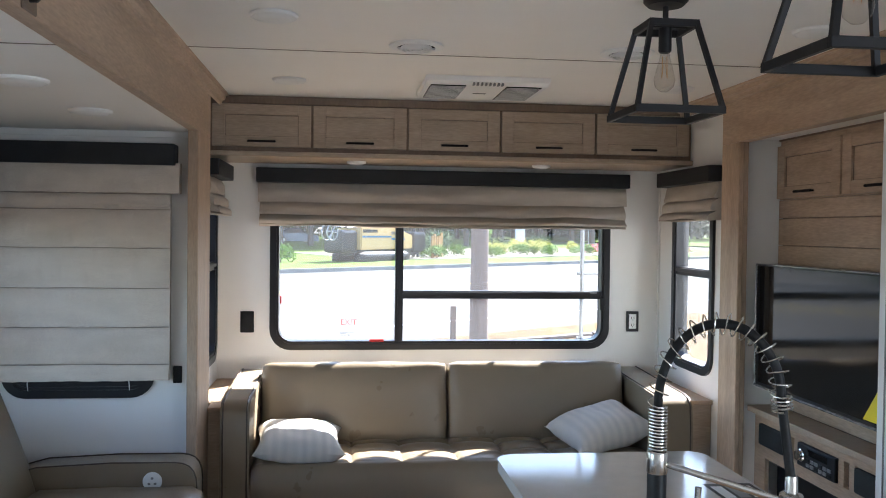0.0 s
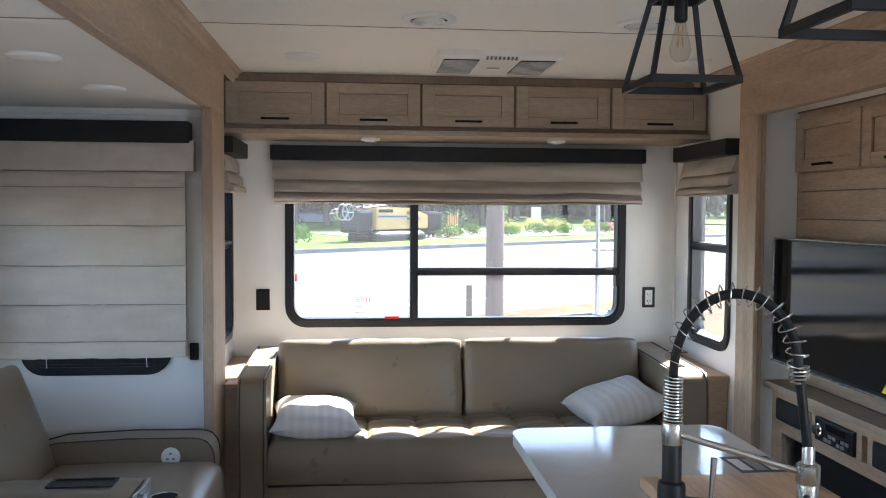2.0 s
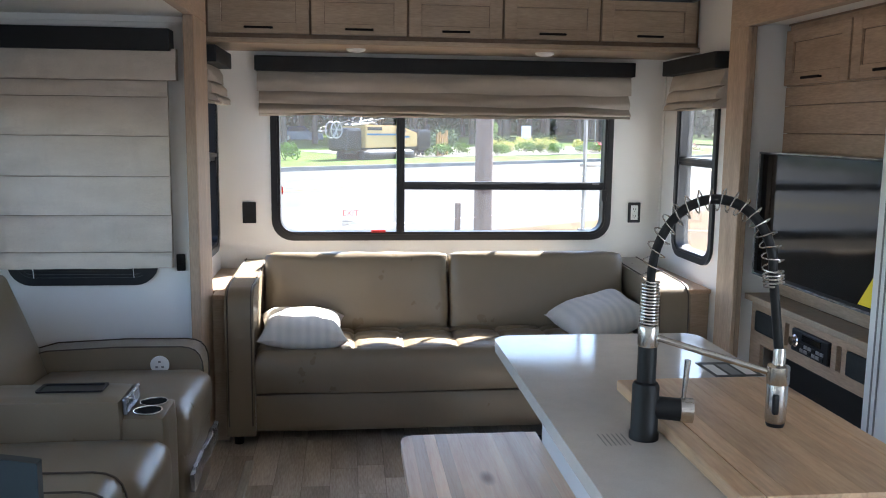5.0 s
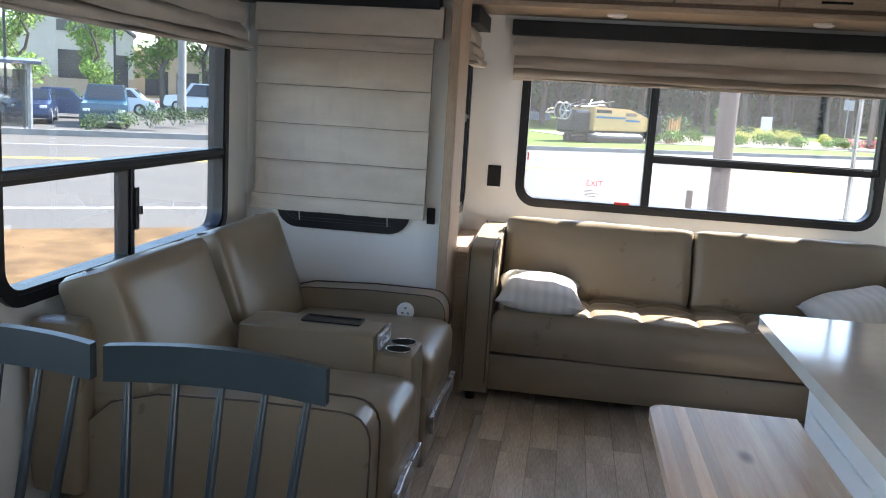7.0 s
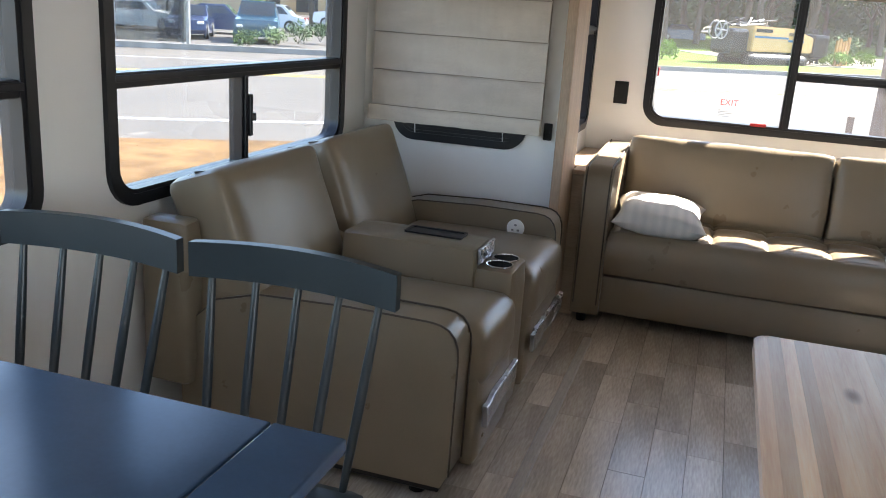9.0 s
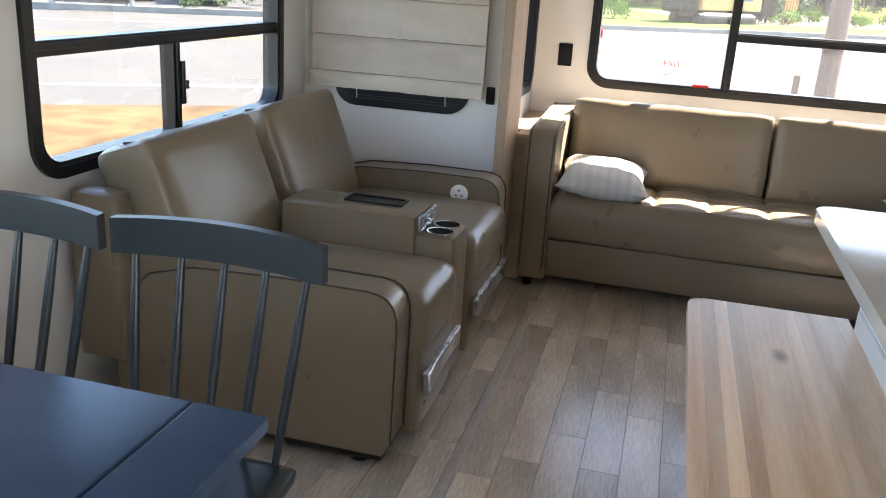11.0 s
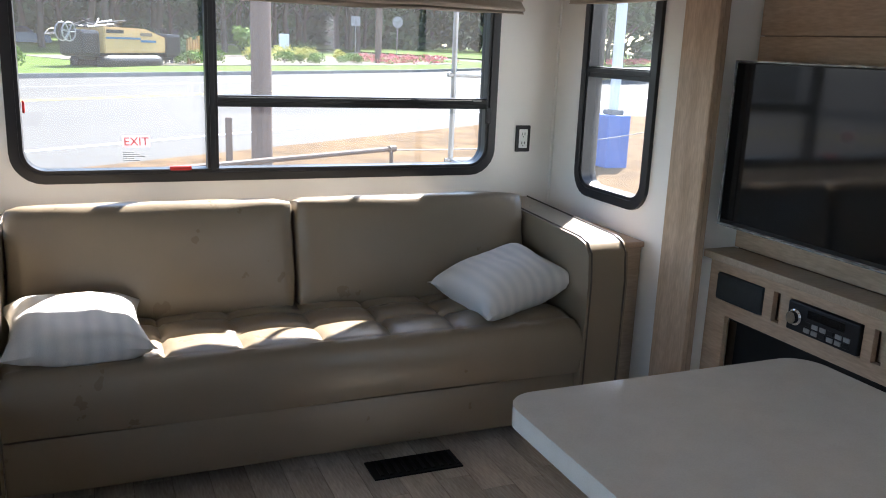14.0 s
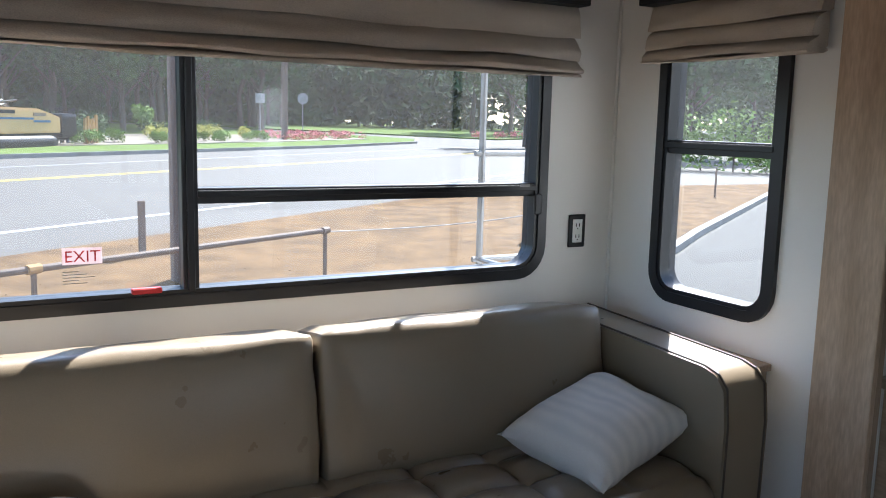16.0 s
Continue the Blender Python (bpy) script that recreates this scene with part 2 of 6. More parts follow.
def setting(name, bm, material, label, category, smooth=False):
    return tagged(part(name, bm, material, None, "", smooth), label, category, kind="structure")


def box(x0, x1, y0, y1, z0, z1, bev=0.0, seg=2, bm=None):
    own = bmesh.new()
    bmesh.ops.create_cube(own, size=1, matrix=Matrix.Translation(((x0 + x1) / 2, (y0 + y1) / 2, (z0 + z1) / 2)) @ Matrix.Diagonal((abs(x1 - x0), abs(y1 - y0), abs(z1 - z0), 1)))
    if bev:
        bmesh.ops.bevel(own, geom=own.edges[:], offset=bev, segments=seg, affect="EDGES", profile=0.5)
    return merge(bm, own)


def merge(bm, own, m=None):
    if m is not None:
        bmesh.ops.transform(own, matrix=m, verts=own.verts)
    if bm is None:
        return own
    me = bpy.data.meshes.new("t")
    own.to_mesh(me)
    own.free()
    bm.from_mesh(me)
    bpy.data.meshes.remove(me)
    return bm


def rbox(c, h, r, n=8, puff=(0, 0, 0), m=None, bm=None, wob=0.0, seed=0):
    """A soft box round c with half sizes h, edges rounded by r, faces puffed outwards."""
    own = bmesh.new()
    h = Vector(h)
    for ax in range(3):
        for sg in (-1, 1):
            a, b = (ax + 1) % 3, (ax + 2) % 3
            rows = []
            for i in range(n + 1):
                row = []
                for j in range(n + 1):
                    p = Vector((0, 0, 0))
                    u, v = math.sin((2 * i / n - 1) * math.pi / 2) * 0.35 + (2 * i / n - 1) * 0.65, math.sin((2 * j / n - 1) * math.pi / 2) * 0.35 + (2 * j / n - 1) * 0.65
                    p[ax], p[a], p[b] = sg, u, v
                    q = Vector([p[k] * h[k] for k in range(3)])
                    inner = Vector([max(-(h[k] - r), min(h[k] - r, q[k])) for k in range(3)])
                    d = q - inner
                    if d.length > 1e-9:
                        q = inner + d.normalized() * r
                    q[ax] += sg * puff[ax] * (1 - u * u) * (1 - v * v)
                    if wob:
                        q += noise.noise_vector(Vector((p.x * h.x, p.y * h.y, p.z * h.z)) * 9 + Vector((seed, seed, 0))) * wob
                    row.append(own.verts.new(q + Vector(c)))
                rows.append(row)
            for i in range(n):
                for j in range(n):
                    own.faces.new((rows[i][j], rows[i + 1][j], rows[i + 1][j + 1], rows[i][j + 1]))
    bmesh.ops.remove_doubles(own, verts=own.verts, dist=1e-5)
    return merge(bm, own, m)


def tube(pts, r, n=10, bm=None, closed=False):
    """A round bar along points; r is a number or a function of the share of the way."""
    own = bmesh.new()
    pts = [Vector(p) for p in pts]
    rings, side = [], None
    for i, p in enumerate(pts):
        d = (pts[(i + 1) % len(pts)] if closed or i + 1 < len(pts) else p) - (pts[i - 1] if closed or i else p)
        d.normalize()
        if side is None:
            side = d.orthogonal().normalized()
        side = (side - d * side.dot(d)).normalized()
        up = d.cross(side)
        rad = r(i / max(1, len(pts) - 1)) if callable(r) else r
        rings.append([own.verts.new(p + (side * math.cos(2 * math.pi * k / n) + up * math.sin(2 * math.pi * k / n)) * rad) for k in range(n)])
    for i in range(len(rings) - (0 if closed else 1)):
        a, b = rings[i], rings[(i + 1) % len(rings)]
        for k in range(n):
            own.faces.new((a[k], a[(k + 1) % n], b[(k + 1) % n], b[k]))
    if not closed:
        own.faces.new(rings[0][::-1])
        own.faces.new(rings[-1])
    return merge(bm, own)


def lathe(prof, n=24, m=None, bm=None):
    """A turned body from (radius, z) pairs, closed at both ends."""
    own = bmesh.new()
    rings = [[own.verts.new((r * math.cos(2 * math.pi * k / n), r * math.sin(2 * math.pi * k / n), z)) for k in range(n)] for r, z in prof]
    for a, b in zip(rings, rings[1:]):
        for k in range(n):
            own.faces.new((a[k], a[(k + 1) % n], b[(k + 1) % n], b[k]))
    own.faces.new(rings[0][::-1])
    own.faces.new(rings[-1])
    return merge(bm, own, m)


def sweep(profile, axis, a, b, steps=1, wave=None, bm=None):
    """A closed outline, pairs in the plane across the axis, drawn along it from a to b. wave(s, i) shifts point i at place s."""
    own = bmesh.new()
    rings = []
    for k in range(steps + 1):
        s = a + (b - a) * k / steps
        ring = []
        for i, (u, v) in enumerate(profile):
            du, dv = wave(s, i, u, v) if wave else (0, 0)
            ring.append(own.verts.new((s, u + du, v + dv) if axis == "x" else (u + du, s, v + dv) if axis == "y" else (u + du, v + dv, s)))
        rings.append(ring)
    m = len(profile)
    for p, q in zip(rings, rings[1:]):
        for i in range(m):
            own.faces.new((p[i], p[(i + 1) % m], q[(i + 1) % m], q[i]))
    own.faces.new(rings[0][::-1])
    own.faces.new(rings[-1])
    return merge(bm, own)


def rrect(u0, u1, v0, v1, r, n=6):
    out = []
    for cu, cv, a0 in ((u1 - r, v1 - r, 0), (u0 + r, v1 - r, 90), (u0 + r, v0 + r, 180), (u1 - r, v0 + r, 270)):
        for k in range(n + 1):
            a = radians(a0 + 90 * k / n)
            out.append((cu + r * math.cos(a), cv + r * math.sin(a)))
    return out


def ring(place, outer, inner, d0, d1, bm=None):
    """A flat frame between two outlines of equal count, from depth d0 to d1; place(u, v, d) gives the point."""
    own = bmesh.new()
    q = [[own.verts.new(place(u, v, d)) for u, v in line] for d in (d0, d1) for line in (outer, inner)]
    m = len(outer)
    for i in range(m):
        j = (i + 1) % m
        for a, b in ((0, 1), (1, 3), (3, 2), (2, 0)):
            own.faces.new((q[a][i], q[a][j], q[b][j], q[b][i]))
    return merge(bm, own)


ON_Y = lambda y: (lambda u, v, d: (u, y - d, v))
ON_XL = lambda x: (lambda u, v, d: (x + d, u, v))
ON_XR = lambda x: (lambda u, v, d: (x - d, u, v))


def window(name, label, place, u0, u1, v0, v1, uprights=(), rails=(), r=0.075, wall=0.06):
    """An RV window: rounded flange, deep inner ring, bars and panes. uprights: (u, v0, v1); rails: (v, u0, u1)."""
    w = thing(name, label, "window", kind="structure")
    part("window_frame", ring(place, rrect(u0, u1, v0, v1, r + 0.03), rrect(u0 + 0.035, u1 - 0.035, v0 + 0.035, v1 - 0.035, r), -0.002, 0.016), M_FRAME, w, "", True)
    part("inner_ring", ring(place, rrect(u0 + 0.034, u1 - 0.034, v0 + 0.034, v1 - 0.034, r), rrect(u0 + 0.048, u1 - 0.048, v0 + 0.048, v1 - 0.048, r - 0.012), -wall, 0.010), M_FRAME, w, "", True)
    for u, a, b in uprights:
        bm = bmesh.new()
        for (p, q, e, f) in ((u - 0.022, u + 0.022, -0.05, 0.004), (u - 0.010, u + 0.010, 0.004, 0.012)):
            c0, c1 = place(p, a, e), place(q, b, f)
            box(c0[0], c1[0], c0[1], c1[1], c0[2], c1[2], 0.002, 1, bm)
        part("upright_bar", bm, M_FRAME, w)
    for v, a, b in rails:
        bm = bmesh.new()
        for (p, q, e, f) in ((v - 0.022, v + 0.022, -0.05, 0.004), (v - 0.004, v + 0.016, 0.004, 0.014)):
            c0, c1 = place(a, p, e), place(b, q, f)
            box(c0[0], c1[0], c0[1], c1[1], c0[2], c1[2], 0.002, 1, bm)
        part("cross_rail", bm, M_FRAME, w)
    c0, c1 = place(u0 + 0.04, v0 + 0.04, -0.03), place(u1 - 0.04, v1 - 0.04, -0.03)
    bm = bmesh.new()
    q = [place(u0 + 0.04, v0 + 0.04, -0.03), place(u1 - 0.04, v0 + 0.04, -0.03), place(u1 - 0.04, v1 - 0.04, -0.03), place(u0 + 0.04, v1 - 0.04, -0.03)]
    bm.faces.new([bm.verts.new(c) for c in q])
    g = part("pane", bm, M_PANE, w)
    g.visible_shadow = False
    return w


def pierced(place, u0, u1, v0, v1, holes, d0, d1):
    """A wall slab with rectangular holes (u0, u1, v0, v1) side by side along u."""
    bm = bmesh.new()

    def slab(a, b, c, d):
        if b - a > 1e-4 and d - c > 1e-4:
            p, q = place(a, c, d0), place(b, d, d1)
            box(p[0], q[0], p[1], q[1], p[2], q[2], 0, 1, bm)
    at = u0
    for a, b, c, d in sorted(holes):
        slab(at, a, v0, v1)
        slab(a, b, v0, c)
        slab(a, b, d, v1)
        at = b
    slab(at, u1, v0, v1)
    return bm


# ---------------- structure ----------------
W, XL, XR, CEIL = 5.10, 0.03, 2.545, 2.20
SL, SLE, SRE = -0.90, 4.18, 4.03          # side wall of the seat slide-out; end walls of both slide-outs
BACK = -2.2                               # wall behind the walk

window("window_1", "wide black-framed rear window with a sliding lower pane and an exit decal", ON_Y(W), 0.315, 2.245, 0.866, 1.72,
       uprights=[(1.03, 0.906, 1.69)], rails=[(1.175, 1.05, 2.20)], r=0.085)
setting("wall_rear", pierced(ON_Y(W), -0.05, 2.65, -0.1, 2.3, [(0.36, 2.20, 0.911, 1.675)], -0.06, 0), M_WALL, "off-white papered rear wall with the wide window", "wall")
window("window_2", "tall narrow black-framed window with an open lower sash", ON_XR(XR), 4.35, 4.87, 0.816, 1.72, rails=[(1.335, 4.39, 4.83)])
setting("wall_right", pierced(ON_XR(XR), 4.08, W, -0.1, 2.3, [(4.395, 4.825, 0.861, 1.675)], -0.06, 0), M_WALL, "off-white side wall beside the sofa", "wall")
window("window_3", "tall narrow black-framed window beside the sofa", ON_XL(XL), 4.52, 5.02, 0.83, 1.72, rails=[(1.335, 4.56, 4.98)])
setting("wall_left", pierced(ON_XL(XL), 4.24, W, -0.1, 2.3, [(4.565, 4.975, 0.875, 1.675)], -0.06, 0), M_WALL, "off-white side wall behind the slide-out corner", "wall")
# seat slide-out
window("window_4", "large black-framed side window above the recliners with a sliding lower pane", ON_XL(SL), 2.37, 3.925, 0.765, 1.72,
       uprights=[(3.105, 0.805, 1.115)], rails=[(1.132, 2.41, 3.885)], r=0.085)
window("window_5", "black-framed side window beside the dining table", ON_XL(SL), 0.55, 2.12, 0.765, 1.72, rails=[(1.132, 0.59, 2.08)], r=0.085)
setting("wall_slide_side", pierced(ON_XL(SL), -1.2, SLE, -0.1, 2.05, [(0.595, 2.075, 0.81, 1.675), (2.415, 3.88, 0.81, 1.675)], -0.06, 0), M_WALL, "off-white side wall of the seating slide-out", "wall")
window("window_6", "black-framed end window almost hidden by a lowered fabric shade", ON_Y(SLE), -0.74, -0.10, 0.79, 1.75, rails=[(0.857, -0.70, -0.14)], r=0.07)
setting("trim_slide_top", box(SL + 0.001, 0.0555, SLE - 0.008, SLE - 0.0005, 1.928, 1.9565, 0.002, 1), M_WALL, "pale strip where the slide-out wall meets its ceiling", "trim")
setting("wall_slide_end", pierced(ON_Y(SLE), SL - 0.06, 0.0555, -0.1, 2.05, [(-0.695, -0.145, 0.835, 1.70)], -0.055, 0), M_WALL, "pale end wall of the seating slide-out", "wall")
setting("ceiling_slide", box(SL - 0.06, 0.0555, -1.2, SLE + 0.05, 1.957, 2.05), M_CEIL, "off-white slide-out ceiling", "ceiling")
setting("wall_slide_front", box(SL - 0.06, XL, -1.26, -1.2, -0.1, 2.05), M_WALL, "plain off-white slide-out wall", "wall")
# right slide-out
setting("wall_right_end", box(2.5305, 3.3, SRE, SRE + 0.045, -0.1, 2.0), M_WALL, "pale end wall of the entertainment slide-out", "wall")
setting("ceiling_right", box(2.54, 3.3, BACK, SRE + 0.05, 1.97, 2.03), M_CEIL, "off-white slide-out ceiling", "ceiling")
# Unseen opening, made up to hold the side fill lamp.
setting("wall_right_side", pierced(ON_XR(3.24), BACK, SRE, -0.1, 2.0, [(-1.45, 0.25, 0.9, 1.7)], -0.06, 0), M_WALL, "plain off-white slide-out wall with an unseen opening added for the fill lamp", "wall")
# main ceiling, back wall, left wall forward
bm = box(-0.02, 2.62, BACK, 3.540, CEIL, CEIL + 0.06)
box(-0.02, 2.62, 3.546, W + 0.06, CEIL, CEIL + 0.06, 0, 1, bm)
box(-0.02, 2.62, 3.532, 3.554, CEIL + 0.004, CEIL + 0.05, 0, 1, bm)
setting("ceiling", bm, M_CEIL, "off-white panelled ceiling with a thin seam", "ceiling")
# Thin dark strips stand in for the shadow lines at the panel joints.
setting("trim_ceiling_shadow", box(0.146, 2.44, 3.5405, 3.5455, CEIL - 0.0015, CEIL + 0.001), M_SEAM_SHADOW, "thin strip painting the shadow line between ceiling panels", "trim")
setting("trim_slide_shadow", box(SL, 0.055, 2.4, 2.405, 1.9555, 1.9575), M_SEAM_SHADOW, "thin strip painting the shadow line between ceiling panels", "trim")
setting("wall_back", box(-0.96, 3.3, BACK - 0.06, BACK, -0.1, 2.3), M_WALL, "plain off-white wall", "wall")
setting("wall_left_front", box(XL - 0.06, XL, BACK, -1.2, -0.1, 2.3), M_WALL, "plain off-white wall", "wall")
# Added fill behind the walk; no window is known on that side.
fill_lamp("fill_side", look((3.31, -0.6, 1.3), (0, -0.6, 1.0)), 1.7, 0.8, FILL_SIDE)
fill_lamp("sky_dinette", look((SL - 0.075, 1.33, 1.23), (2, 1.33, 0.9)), 1.45, 0.88, SKY_DIN)
setting("floor", box(SL - 0.06, 3.3, BACK, W + 0.06, -0.10, -0.004), M_JOINT, "grey-brown wood-look vinyl plank floor", "floor")

# maple trim round both slide-out openings
bm = box(0.056, 0.10, -1.2, 4.38, 1.952, CEIL, 0.004, 2)
setting("trim_header_left", bm, M_WOODY, "maple header board over the seating slide-out", "trim")
bm = box(0.056, 0.10, 4.06, 4.38, 0.0, 1.9515, 0.004, 2)
setting("trim_post_left", bm, M_WOODZ, "maple post at the slide-out corner", "trim")
# Thin darker plate paints the shade on the post's front face.
setting("trim_jamb_left", box(0.0565, 0.0985, 4.052, 4.0595, 0.0, 1.951, 0.002, 1), M_WOODJ, "maple jamb with the shade on its face painted in", "trim")


def crown(name, x, sx, y0, y1):
    prof = [(x, CEIL - 0.055), (x + sx * 0.012, CEIL - 0.05), (x + sx * 0.014, CEIL - 0.035), (x + sx * 0.028, CEIL - 0.028), (x + sx * 0.032, CEIL - 0.012), (x + sx * 0.045, CEIL - 0.008), (x + sx * 0.045, CEIL), (x, CEIL)]
    setting(name, sweep(prof, "y", y0, y1), M_WOODY, "stepped maple crown moulding", "trim")


crown("trim_crown_left", 0.101, 1, -1.2, 4.646)
hk = thing("slide_bracket", "small dark metal bracket under the maple header", "bracket")
part("plate", box(0.1005, 0.106, 2.055, 2.13, 1.954, 2.01, 0.002, 1), M_RIM, hk)
part("stud", lathe([(0.012, 0), (0.012, 0.014), (0.008, 0.018), (0.001, 0.018)], 16, pose(0.106, 2.09, 1.985, 0, 90, 0)), M_BLACK, hk)
setting("trim_header_right", box(2.485, 2.542, BACK, 4.165, 1.955, CEIL, 0.004, 2), M_WOODY, "maple header board over the entertainment slide-out", "trim")
setting("trim_post_right", box(2.485, 2.506, 3.985, 4.165, 0.0, 1.955, 0.004, 2), M_WOODZ, "maple post at the slide-out corner", "trim")
# Same painted shade on the return of the right post.
setting("trim_jamb_right", box(2.5065, 2.53, 3.987, 4.029, 0.0, 1.954, 0.002, 1), M_WOODJ, "maple jamb with the shade on its face painted in", "trim")
crown("trim_crown_right", 2.484, -1, BACK, 4.646)
setting("trim_floor_strip", sweep([(0.272, -0.003), (0.279, 0.006), (0.309, 0.006), (0.317, -0.003)], "y", -1.2, 4.05), M_STRIP, "grey floor transition strip along the slide-out", "trim")
setting("trim_corner", box(2.533, 2.545, 5.088, 5.1, 0.72, 1.91, 0.003, 1), M_WALL, "off-white corner bead", "trim")


# ---------------- shades ----------------
def folded_shade(name, label, axis, wallpos, sgn, a, b, ztop, zbot, val_d=0.1):
    """A raised roman shade: black cornice box and three soft folds. axis: along which it runs."""
    s = thing(name, label, "window shade", "fabric window shades")
    v0, v1 = ztop - 0.078, ztop
    f0, f1 = wallpos, wallpos + sgn * val_d
    cornice = bmesh.new()
    if axis == "x":
        box(a, b, f0, f1, v0, v1, 0.004, 2, cornice)
    else:
        box(f0, f1, a, b, v0, v1, 0.004, 2, cornice)
    part("cornice", cornice, M_BLACKFAB, s, "black vinyl cornice box")
    hgt = v0 - zbot
    cuts = [(0.0, 0.44, 0.060), (0.40, 0.74, 0.082), (0.70, 0.94, 0.10), (0.90, 1.0, 0.088)]
    for k, (c0, c1, dep) in enumerate(cuts):
        z1, z0 = v0 - hgt * c0 + (0.012 if k == 0 else 0), v0 - hgt * c1
        prof = []
        for i in range(9):
            f = i / 8
            prof.append((f0 + sgn * (0.03 + (dep - 0.03) * math.sin(f * math.pi * 0.60) ** 0.9), z1 + (z0 - z1) * f))
        prof += [(f0 + sgn * 0.028, z0 + 0.004), (f0 + sgn * 0.014, z0 + 0.012), (f0 + sgn * 0.014, z1)]
        e = 0.0 if k == 0 else -0.012
        rnd = 7.1 * k + a

        def wave(t, i, u, v, k=k, rnd=rnd):
            q = noise.noise(Vector((t * 3.1 + rnd, i * 0.22, k)))
            q2 = noise.noise(Vector((t * 14 + rnd, i * 0.4, k + 5)))
            return sgn * (q * 0.014 + q2 * 0.004), q * 0.010 * (i / 8 if i < 9 else 0.5)
        part("fold", sweep(prof, axis, a + 0.006 - e, b - 0.006 + e, 60, wave), M_LINEN, s, "", True)
    return s


folded_shade("roman_shade", "raised beige linen roman shade under a black cornice, above the sofa", "x", W, -1, 0.245, 2.33, 1.868, 1.553)
folded_shade("roman_shade", "raised beige linen shade on the narrow window beside the sofa", "y", XR, -1, 4.22, 4.90, 1.868, 1.60)
folded_shade("roman_shade", "raised beige linen shade beside the maple post", "y", XL, 1, 4.45, 4.98, 1.868, 1.60)
folded_shade("roman_shade", "raised beige linen shade above the recliners", "y", SL, 1, 2.30, 4.0, 1.865, 1.575)
folded_shade("roman_shade", "raised beige linen shade above the dining table", "y", SL, 1, 0.48, 2.20, 1.865, 1.57)

shade = thing("lowered_shade", "lowered beige linen roman shade with sewn cross seams and black cornice", "window shade", "fabric window shades")
part("cornice", box(-0.86, -0.004, 4.075, SLE - 0.009, 1.803, 1.895, 0.004, 2), M_BLACKFAB, shade, "black vinyl cornice box")
seams = [1.805, 1.68, 1.612, 1.447, 1.274, 1.106, 0.945, 0.872]
for k in range(7):
    z1, z0 = seams[k] + (0.0 if k else 0.01), seams[k + 1] + 0.0015
    d = 0.085 if k == 0 else 0.062 if k < 6 else 0.072
    prof = [(SLE - 0.03, z1), (SLE - d + 0.010, z1 - 0.001)]
    prof += [(SLE - d + 0.007 * (1 - i / 6) ** 1.6 - 0.003 * math.sin(math.pi * i / 6), z1 + (z0 - z1) * i / 6) for i in range(1, 6)]
    prof += [(SLE - d - 0.003, z0 + 0.001), (SLE - 0.03, z0)]
    x0, x1 = (-0.84, 0.014) if k == 0 else (-0.835, -0.028) if k < 6 else (-0.85, -0.03)

    def wave(t, i, u, v, k=k):
        q = noise.noise(Vector((t * 6 + k * 3, i * 0.5, k))) + 0.55 * noise.noise(Vector((t * 19 + k, i * 0.22, 3))) + 0.4 * noise.noise(Vector((t * 41 + k * 5, i * 0.5, 8)))
        return (0 if i in (0, 8) else q * 0.0062), q * 0.002
    part("fabric_panel", sweep(prof, "x", x0, x1, 110, wave), M_LINEN, shade, "", True)
for zz in seams[1:-1]:
    part("seam", tube([(-0.835 + 0.807 * k / 12, SLE - 0.068 + 0.002 * math.sin(k * 1.7 + zz * 9), zz + 0.001 * math.sin(k + zz)) for k in range(13)], 0.0017, 5), M_SEAM_SHADOW, shade, "stitched cross seam")
part("lining", box(-0.835, -0.028, SLE - 0.05, SLE - 0.03, 0.872, 1.80, 0.002, 1), M_LINEN, shade)
for xx in (-0.62, -0.2):
    part("cord", tube([(xx, SLE - 0.05, 0.87), (xx + 0.003, SLE - 0.052, 0.83)], 0.002, 6), M_PAPER, shade)


